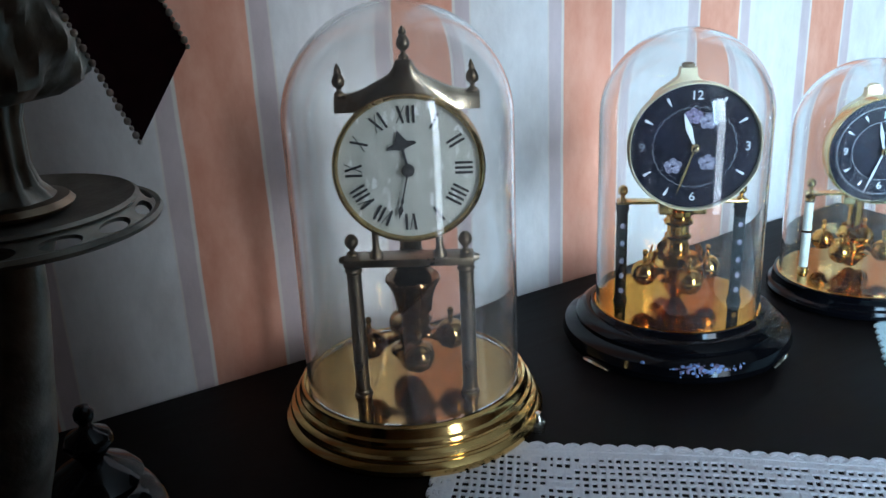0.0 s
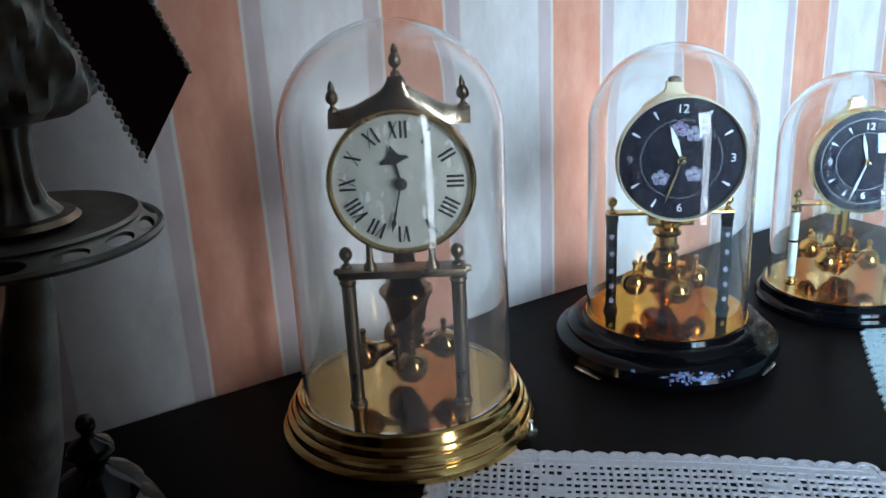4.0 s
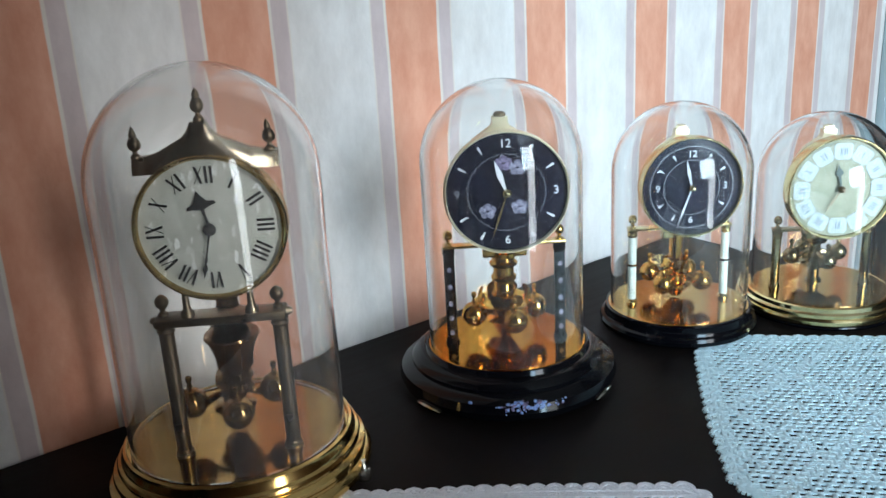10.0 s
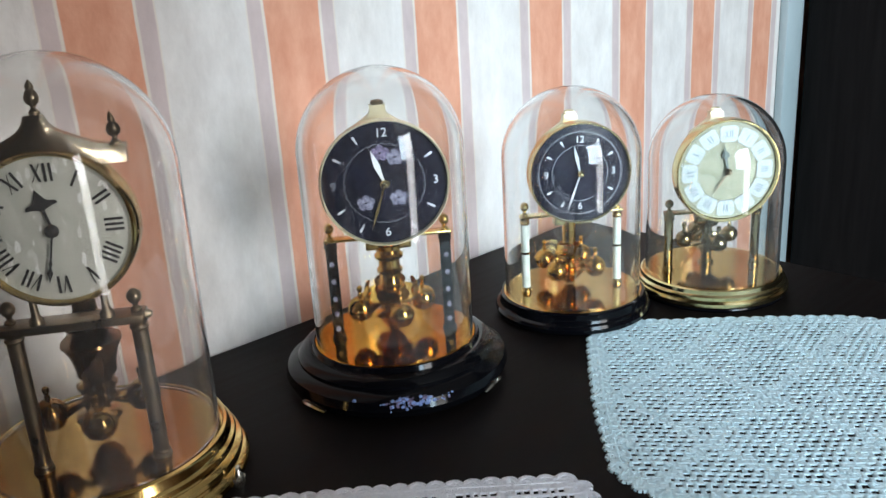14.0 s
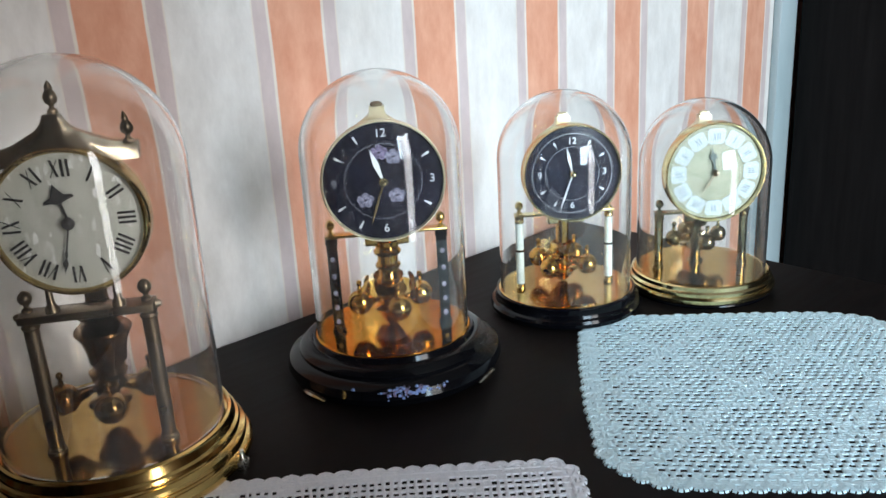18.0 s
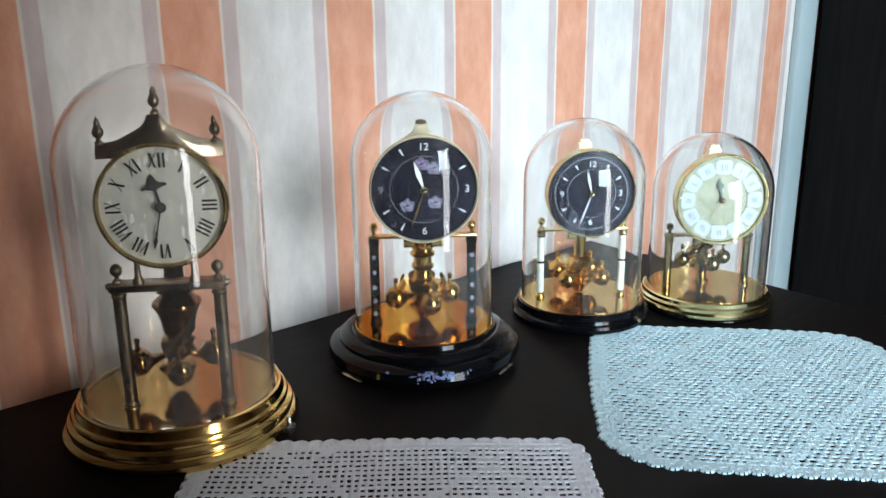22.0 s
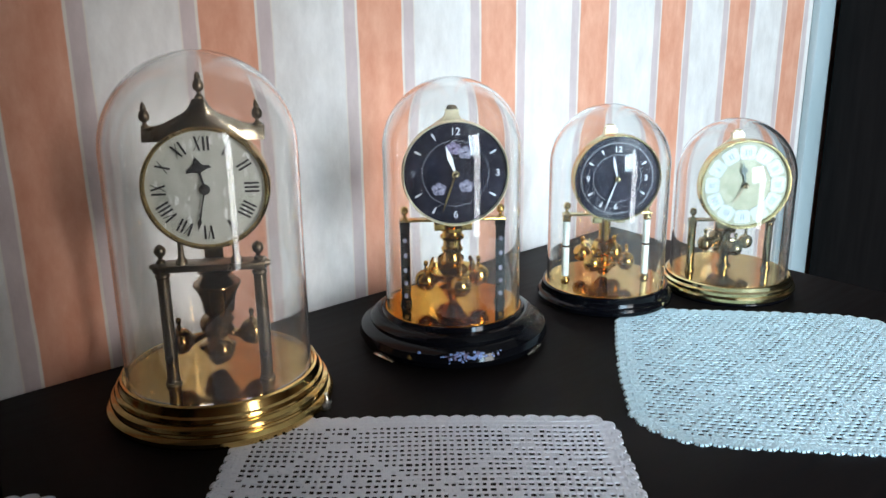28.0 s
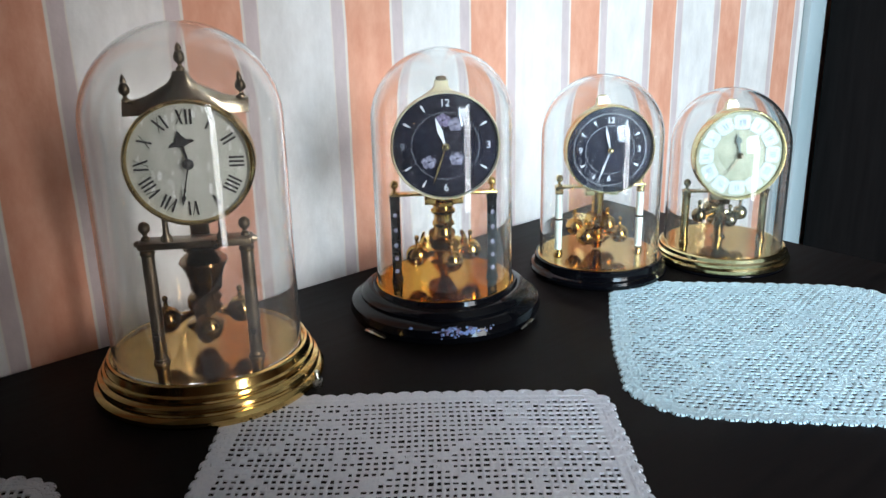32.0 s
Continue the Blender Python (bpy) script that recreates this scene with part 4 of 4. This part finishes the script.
for i in range(12):
    a = radians(30 * i)
    if i % 3 == 0:
        on_dial("numeral", lettering(str(i or 12), 0.0092), WHITE_PRINT, C3, OFF3, Z3, 0.0325 * math.sin(a), 0.0325 * math.cos(a), 0.0006)
    else:
        bm = bmesh.new()
        plate(bm, [(0, -0.0036), (0.0012, 0.0026), (0, 0.0034), (-0.0012, 0.0026)], 0.0002, Matrix())
        on_dial("hour_mark", bm, WHITE_PRINT, C3, OFF3, Z3, 0.0335 * math.sin(a), 0.0335 * math.cos(a), 0.0006, 30 * i)
for r, w in ((0.0400, 0.00016), (0.0270, 0.00013)):
    bm = bmesh.new()
    lathe(bm, [(r - w, 0), (r - w, 0.0002), (r + w, 0.0002), (r + w, 0)], 72)
    on_dial("printed_ring", bm, SOFT_PRINT, C3, OFF3, Z3)
bm = bmesh.new()
for i in range(60):
    a = radians(6 * i)
    box(bm, (0.0412 * math.sin(a), 0.0412 * math.cos(a), 0.0001), (0.0005, 0.0005, 0.0002), None)
on_dial("minute_dots", bm, WHITE_PRINT, C3, OFF3, Z3)
dial_hand(C3, OFF3, Z3, "hour_hand", leaf(0.0275, 0.0036), SOFT_PRINT, -12, 0.0018)
dial_hand(C3, OFF3, Z3, "minute_hand", leaf(0.040, 0.0022), SOFT_PRINT, 200, 0.0030)
boss(C3, OFF3, Z3, 0.0032, PALE_BRASS, 0.0034)
pendulum(C3, 0.046, 0.029, 0.0106, PENDULUM_BRASS, 50, 0.010, 0.012, 0.021, 0.013, True)

# clock with a gilt cream dial on a brass base
P4 = dict(base=[(0, 0.004), (0.0775, 0.004), (0.0795, 0.006), (0.0795, 0.0095), (0.078, 0.0115), (0.0765, 0.012), (0.0765, 0.0155), (0.075, 0.017), (0.0742, 0.0175), (0.0738, 0.0215), (0.0722, 0.0225), (0.0712, 0.0215), (0.0712, 0.020), (0, 0.020)],
          base_mat=PALE_BRASS, base_label="stepped polished brass base", plate=(0.0202, 0.0705), plate_mat=MIRROR_BRASS, dome=(0.069, 0.208), dial=(0.033, 0.1355, 0.0525), posts=0.047, post_y=0.0, post_r=0.0046,
          post_mat=DARK_BRASS, metal=DARK_BRASS, bar=0.086, case=0.045, bezel_mat=PALE_BRASS, rim=0.0028, top=0.194)
C4 = dome_clock(pose(0.561, 0.902, TOP, 0, 0, -5), "brass dome clock with a gilt cream Roman dial", P4)
base_ring(C4, "under_ring", [(0, 0), (0.076, 0), (0.077, 0.002), (0.076, 0.004), (0, 0.004)], LACQUER, "black ring below the base")
OFF4, Z4 = 0.033, 0.1355
dial(C4, OFF4, Z4, 0.0490, GREEN_DIAL, "cream and gold dial with Roman figures on white plaques")
bm = bmesh.new()
lathe(bm, [(0.0295, 0), (0.0300, 0.0003), (0.0468, 0.0003), (0.0472, 0)], 64)
on_dial("chapter_ring", bm, GILT_RING, C4, OFF4, Z4, depth=0.0001, label="dull gilt ring behind the plaques")
for i, text in enumerate(HOURS):
    a = radians(30 * i)
    bm = bmesh.new()
    w, h, c = 0.0086, 0.0080, 0.0026
    plate(bm, [(w - c, -h), (w, -h + c), (w * 1.08, h - c), (w * 1.08 - c, h), (-w * 1.08 + c, h), (-w * 1.08, h - c), (-w, -h + c), (-w + c, -h)], 0.0007, Matrix())
    q = on_dial("plaque", bm, WHITE_ENAMEL, C4, OFF4, Z4, 0.0378 * math.sin(a), 0.0378 * math.cos(a), 0.0002, 30 * i)
    on_dial("numeral", roman(text, 0.0070, 0.0011, 0.0005), GREY_FIGURE, C4, OFF4, Z4, 0.0378 * math.sin(a), 0.0378 * math.cos(a), 0.0012, 30 * i)
dial_hand(C4, OFF4, Z4, "hour_hand", spade(0.028, 0.008, 0.003), GREEN_PRINT, -10, 0.0022)
dial_hand(C4, OFF4, Z4, "minute_hand", leaf(0.027, 0.0018), OLD_BRASS, 213, 0.0034)
boss(C4, OFF4, Z4, 0.0034, OLD_BRASS, 0.0038)
pendulum(C4, 0.052, 0.0265, 0.0090, DARK_BRASS, 7, 0.016, 0.0, 0.018)
bm = bmesh.new()
lathe(bm, [(0, 0.0215), (0.009, 0.0215), (0.009, 0.024), (0.0058, 0.026), (0.0058, 0.082), (0.0085, 0.084), (0.0085, 0.090), (0, 0.090)], 24)
part("guard_column", bm, DARK_BRASS, C4, "dull brass column round the suspension").location = (0, 0.016, 0)

# ---- crochet mats ----


def doily(m, nx, ny, pitch_x, pitch_y, pattern, label, round_corner=3, yarn=None, row_r=0.0017, post_r=0.0014, stagger=0.0, relief=0.5):
    """Filet crochet: thick rows and posts round open cells, some cells closed, a ring of closed cells, and a scalloped edging with eyelets."""
    yarn = yarn or THREAD
    e = thing("crochet_doily", m, label, "doily", "crochet mats on the sideboard")
    rng = random.Random(nx * 100 + ny)
    bend = round_corner * 0.0072
    bm = bmesh.new()

    def thread(a, b, r, h, flat=relief):
        a, b = Vector((*a[:2], h * 0.5)), Vector((*b[:2], h * 0.5))
        d = (b - a).normalized()
        s = Vector((-d.y, d.x, 0))
        ends = []
        for p in (a, b):
            ends.append([bm.verts.new(p + s * (r * k[0]) + Vector((0, 0, r * flat * k[1]))) for k in ((-1, -0.9), (-0.7, 0.6), (0, 1), (0.7, 0.6), (1, -0.9))])
        for k in range(4):
            bm.faces.new((ends[0][k], ends[0][k + 1], ends[1][k + 1], ends[1][k]))

    def inside(i, j):
        if not (0 <= i < nx and 0 <= j < ny):
            return False
        dx, dy = (min(i, nx - 1 - i) + 0.5) * pitch_x, (min(j, ny - 1 - j) + 0.5) * pitch_y
        return not (dx < bend and dy < bend and math.hypot(bend - dx, bend - dy) > bend + 0.001)

    ox, oy = -nx * pitch_x / 2, -ny * pitch_y / 2
    jig = lambda q: q * (rng.random() - 0.5)
    wave = lambda x, y: (0.0012 * math.sin(31 * y + 9 * x), 0.0014 * math.sin(27 * x + 5 * y))
    pts = {}
    for i in range(nx + 1):
        for j in range(ny + 1):
            x, y = ox + i * pitch_x, oy + j * pitch_y
            wx, wy = wave(x, y)
            pts[i, j] = (x + wx + jig(0.0012), y + wy + jig(0.0010))
    for i in range(nx):
        for j in range(ny):
            if not inside(i, j):
                continue
            a, b, c, d = pts[i, j], pts[i + 1, j], pts[i, j + 1], pts[i + 1, j + 1]
            thread(a, b, row_r + jig(0.0009), 0.0012 + jig(0.0005))
            slide = stagger * pitch_x * (j % 2) + jig(0.0009)
            thread((a[0] + slide, a[1]), (c[0] + slide, c[1]), post_r + jig(0.0008), 0.0011)
            if not inside(i + 1, j):
                thread(b, d, 0.0014, 0.0011)
            if not inside(i, j + 1):
                thread(c, d, 0.0017, 0.0012)
            rim = not all(inside(i + p, j + q) for p in (-1, 0, 1) for q in (-1, 0, 1))
            if rim or pattern(i, j) or rng.random() < (0.05 if stagger else 0.02):
                if stagger:
                    thread(((a[0] + c[0]) / 2, (a[1] + c[1]) / 2), ((b[0] + d[0]) / 2, (b[1] + d[1]) / 2), pitch_y * 0.36, 0.0010, 0.2)
                    continue
                for f in (0.24, 0.5, 0.76) if rim else (0.36, 0.68):
                    thread((a[0] + (b[0] - a[0]) * f, a[1] + (b[1] - a[1]) * f), (c[0] + (d[0] - c[0]) * f, c[1] + (d[1] - c[1]) * f), max(0.00125, pitch_x * 0.2) + jig(0.0004), 0.0009 + jig(0.0003))
    net = part("crochet_net", bm, yarn, e, "filet net of open and closed cells")
    # edging: an inner band and round fans, each with an eyelet
    bm = bmesh.new()
    w, h, c = nx * pitch_x / 2, ny * pitch_y / 2, bend + 0.0005
    line = []
    for (cx, cy, a0) in ((w - c, h - c, 0), (-w + c, h - c, 90), (-w + c, -h + c, 180), (w - c, -h + c, 270)):
        for k in range(7):
            a = radians(a0 + 15 * k)
            line.append((cx + c * math.cos(a), cy + c * math.sin(a)))
    walk_, total = [], 0.0
    for p, q in zip(line, line[1:] + line[:1]):
        walk_.append((total, p, q))
        total += math.dist(p, q)
    count = round(total / 0.0128)

    def along(s):
        s %= total
        for s0, p, q in reversed(walk_):
            if s >= s0:
                n = math.dist(p, q) or 1
                f = (s - s0) / n
                x, y = p[0] + (q[0] - p[0]) * f, p[1] + (q[1] - p[1]) * f
                wx, wy = wave(x, y)
                return Vector((x + wx, y + wy))

    for k in range(count):
        s = total * k / count
        p, q = along(s), along(s + total / count)
        mid = along(s + total / count / 2)
        d = (q - p).normalized()
        out = Vector((d.y, -d.x))
        thread(p, mid, 0.0019, 0.0013)
        thread(mid, q, 0.0019, 0.0013)
        size = 1 + jig(0.22)
        for ring, r in ((0.0036, 0.0017), (0.0076, 0.0026)):
            arc = [mid + (d * (min(ring, 0.0064) * math.cos(v)) + out * (ring * 1.05 * math.sin(v))) * size for v in [math.pi * n / 7 for n in range(8)]]
            for u, v in zip(arc, arc[1:]):
                thread(u, v, r, 0.0013 + jig(0.0006))
        for v in (0.35, 0.95, 1.57, 2.19, 2.79):
            tip = d * math.cos(v) + out * math.sin(v)
            thread(mid + tip * 0.0030 * size, mid + tip * 0.0078 * size, 0.0015, 0.0012)
    part("scalloped_border", bm, yarn, e, "scalloped crochet edging with eyelets")
    return e


def diamonds(i, j):
    k = int(abs((i % 26) - 13) * 0.72 + abs((j % 18) - 9))
    return k == 8 or (k == 3 and i % 2 > 0)


def steps(i, j):
    """Closed diagonal bands that cross into lozenges, with a closed heart in each."""
    a, b = (i * 1.5 + j) % 22, (i * 1.5 - j) % 22
    return a < 2.6 or b < 2.6 or (9 < a < 14 and 9 < b < 14 and (i + j) % 3 > 0)


doily(pose(0.149, 0.449, TOP, 0, 0, -6.0), 52, 41, 0.00585, 0.0073, diamonds, "lilac-white filet crochet mat with a diamond pattern", 2)
doily(pose(0.515, 0.660, TOP, 0, 0, -13.5), 36, 46, 0.0082, 0.0064, steps, "pale blue filet crochet mat with a stepped pattern", 7, BLUE_THREAD, 0.0016, 0.0021, 0.5, 0.42)
doily(pose(-0.222, 0.400, TOP, 0, 0, 4), 42, 29, 0.0058, 0.0073, diamonds, "white crochet mat under the candelabrum", 4)

# ---- candelabrum, ribbon and pot ----
candelabrum = thing("candelabrum", pose(-0.200, 0.335, TOP + 0.003), "dark pewter candelabrum with a pierced drip pan", "candelabrum")
bm = bmesh.new()
lathe(bm, [(0, 0), (0.055, 0), (0.058, 0.004), (0.054, 0.010), (0.038, 0.016), (0.022, 0.026), (0.014, 0.04), (0.017, 0.05), (0.011, 0.058), (0.009, 0.12), (0.014, 0.135), (0.009, 0.15), (0.008, 0.22), (0.015, 0.235), (0.010, 0.25),
           (0.008, 0.30), (0.018, 0.315), (0.022, 0.34), (0.012, 0.345), (0, 0.345)], 40)
part("stem", bm, PEWTER, candelabrum)
PX, PY, PZ = 0.1115, -0.035, 0.275          # middle of the drip pan
for turn in (0, 130, 235):
    bm = bmesh.new()
    tube(bm, [(PX, PY, PZ - 0.010), (PX - 0.002, PY, PZ - 0.024), (PX - 0.008, PY * 0.98, PZ - 0.046), (PX - 0.018, PY * 0.9, PZ - 0.075), (PX - 0.032, PY * 0.8, PZ - 0.108), (PX - 0.052, PY * 0.6, PZ - 0.135),
              (PX - 0.075, PY * 0.4, PZ - 0.145), (PX - 0.095, PY * 0.2, PZ - 0.130), (0.006, 0, 0.165)], [0.0060, 0.0072, 0.0095, 0.0135, 0.0155, 0.0140, 0.0110, 0.0090, 0.0075], 14)
    tube(bm, [(PX - 0.030, PY * 0.7, PZ - 0.120), (PX - 0.012, PY * 0.7, PZ - 0.135), (PX - 0.008, PY * 0.7, PZ - 0.155), (PX - 0.020, PY * 0.7, PZ - 0.165), (PX - 0.028, PY * 0.7, PZ - 0.155)], [0.009, 0.0075, 0.006, 0.0045, 0.003], 10)
    arm = part("arm", bm, PEWTER, candelabrum)
    arm.matrix_local = pose(0, 0, 0, 0, 0, turn)
    at = Matrix.Translation((PX, PY, PZ))
    # pan with a sloping rim pierced by oval holes
    bm = bmesh.new()
    lathe(bm, [(0, -0.003), (0.010, -0.004), (0.031, -0.001), (0.0340, 0.0008), (0.0350, 0.0020), (0.0338, 0.0028), (0.030, 0.0012), (0.012, -0.0005), (0, -0.0005)], 64, at)
    count, steps_ = 14, 24
    flange = lambda a, s: at @ Vector(((0.0338 + 0.0062 * s) * math.cos(a), (0.0338 + 0.0062 * s) * math.sin(a), 0.0016 - 0.0045 * s))
    made = []
    for k in range(count):
        mid, half = 2 * math.pi * (k + 0.3) / count, math.pi / count
        ring = []
        for n in range(steps_):
            v = 2 * math.pi * n / steps_
            c, s = math.cos(v), math.sin(v)
            far = 1 / max(abs(c), abs(s))
            ring.append((bm.verts.new(flange(mid + half * 0.70 * c, 0.5 + 0.5 * 0.56 * s)), bm.verts.new(flange(mid + half * c * far, 0.5 + 0.5 * s * far))))
        for p, q in zip(ring, ring[1:] + ring[:1]):
            made.append(bm.faces.new((p[0], q[0], q[1], p[1])))
    bmesh.ops.remove_doubles(bm, verts=list({v for f in made for v in f.verts}), dist=1e-5)
    bmesh.ops.recalc_face_normals(bm, faces=[f for f in made if f.is_valid])
    bmesh.ops.solidify(bm, geom=[f for f in made if f.is_valid], thickness=0.0016)
    lathe(bm, [(0.0390, -0.0018), (0.0404, -0.0016), (0.0411, -0.0028), (0.0403, -0.0042), (0.0388, -0.0040), (0.0390, -0.0018)], 64, at)
    part("drip_pan", bm, PEWTER, arm, "round drip pan with a pierced rim")
    bm = bmesh.new()
    n = 90
    rings = []
    knots = [(0.0085, -0.014), (0.0115, -0.006), (0.0105, 0.0), (0.0130, 0.004), (0.0085, 0.008), (0.0068, 0.014), (0.0070, 0.026), (0.0085, 0.031), (0.0190, 0.0330), (0.0258, 0.037), (0.0298, 0.046), (0.0304, 0.058), (0.0288, 0.068), (0.0280, 0.074), (0.0255, 0.075), (0.015, 0.072), (0.012, 0.058)]
    fine = knots[:8]
    for (r0, h0), (r1, h1) in zip(knots[7:13], knots[8:14]):
        fine += [(r0 + (r1 - r0) * f, h0 + (h1 - h0) * f) for f in (0.25, 0.5, 0.75, 1.0)]
    for r, h in fine + knots[14:]:
        ring = []
        for i in range(n):
            a = 2 * math.pi * i / n
            if h > 0.03 and r > 0.016:
                w = 0.085 * math.cos(9 * a) * math.cos(2 * math.pi * (h - 0.036) / 0.025) + 0.03 * math.cos(27 * a + 200 * h)
            else:
                w = 0.11 * math.cos(9 * a) if h > 0.006 else 0
            ring.append(bm.verts.new(at @ Vector((r * (1 + w) * math.cos(a), r * (1 + w) * math.sin(a), h))))
        rings.append(ring)
    for p, q in zip(rings, rings[1:]):
        for i in range(n):
            bm.faces.new((p[i], p[(i + 1) % n], q[(i + 1) % n], q[i]))
    bm.faces.new(rings[0])
    bm.faces.new(rings[-1])
    part("candle_cup", bm, PEWTER, arm, "petalled candle cup")
    bm = bmesh.new()
    lathe(bm, [(0.0120, 0.0005), (0.0160, 0.0008), (0.0175, 0.0024), (0.0160, 0.0040), (0.0120, 0.0044)], 32, at)
    part("collar", bm, OLD_BRASS, arm, "dull brass collar")

# ribbon hung over the arm's cup
ribbon = thing("ribbon", pose(-0.028, 0.254, 1.107), "maroon velvet ribbon with a pointed end and beaded edges", "ribbon")
UP = Vector((-0.395, 0.03, 0.918)).normalized()       # along the ribbon, from the tip
ACROSS = Vector((0.918, 0.32, 0.395)).normalized()
ACROSS = (ACROSS - UP * ACROSS.dot(UP)).normalized()
FRONT = ACROSS.cross(UP)
WIDE = 0.0186
bm = bmesh.new()
rows_ = []
for k in range(31):
    f = k / 30
    h = 0.175 * f
    bow = 0.004 * math.sin(2.2 * math.pi * f)
    lo = UP * h + FRONT * bow
    hi = ACROSS * WIDE + UP * (0.0135 * (1 - f) + h) + FRONT * (bow * 0.6)
    rows_.append([bm.verts.new(lo.lerp(hi, s / 4)) for s in range(5)])
for a, b in zip(rows_, rows_[1:]):
    for s in range(4):
        bm.faces.new((a[s], a[s + 1], b[s + 1], b[s]))
bmesh.ops.solidify(bm, geom=bm.faces[:], thickness=0.0008)
part("band", bm, VELVET, ribbon)
for side in (0, 1):
    bm = bmesh.new()
    for k in range(104):
        f = k / 103
        h = 0.175 * f
        bow = 0.004 * math.sin(2.2 * math.pi * f)
        p = (UP * h + FRONT * bow) if side == 0 else (ACROSS * WIDE + UP * (0.0135 * (1 - f) + h) + FRONT * bow * 0.6)
        ball(bm, p + ACROSS * (0.0002 if side else -0.0002), 0.00085 if k % 2 else 0.00055, 8, 6)
    tagged(part("bead_edging", bm, BEAD, ribbon, "row of small pearly beads"), kind="stuff")

pot = thing("lidded_pot", pose(-0.136, 0.398, TOP + 0.003), "small dark glossy pot with a knobbed lid", "pot")
bm = bmesh.new()
lathe(bm, [(0, 0), (0.022, 0), (0.025, 0.004), (0.029, 0.02), (0.031, 0.05), (0.033, 0.07), (0.032, 0.090), (0.028, 0.106), (0.023, 0.113), (0.018, 0.117), (0, 0.117)], 48)
part("body", bm, SMOKED, pot, "", 70)
bm = bmesh.new()
lathe(bm, [(0.019, 0.117), (0.021, 0.119), (0.017, 0.124), (0.010, 0.128), (0.006, 0.131), (0.0085, 0.134), (0.011, 0.138), (0.0095, 0.142), (0.004, 0.145), (0.0025, 0.147), (0.0042, 0.150), (0.0045, 0.153), (0.003, 0.156), (0, 0.157)], 36)
part("lid", bm, SMOKED, pot, "knobbed dark lid", 70)
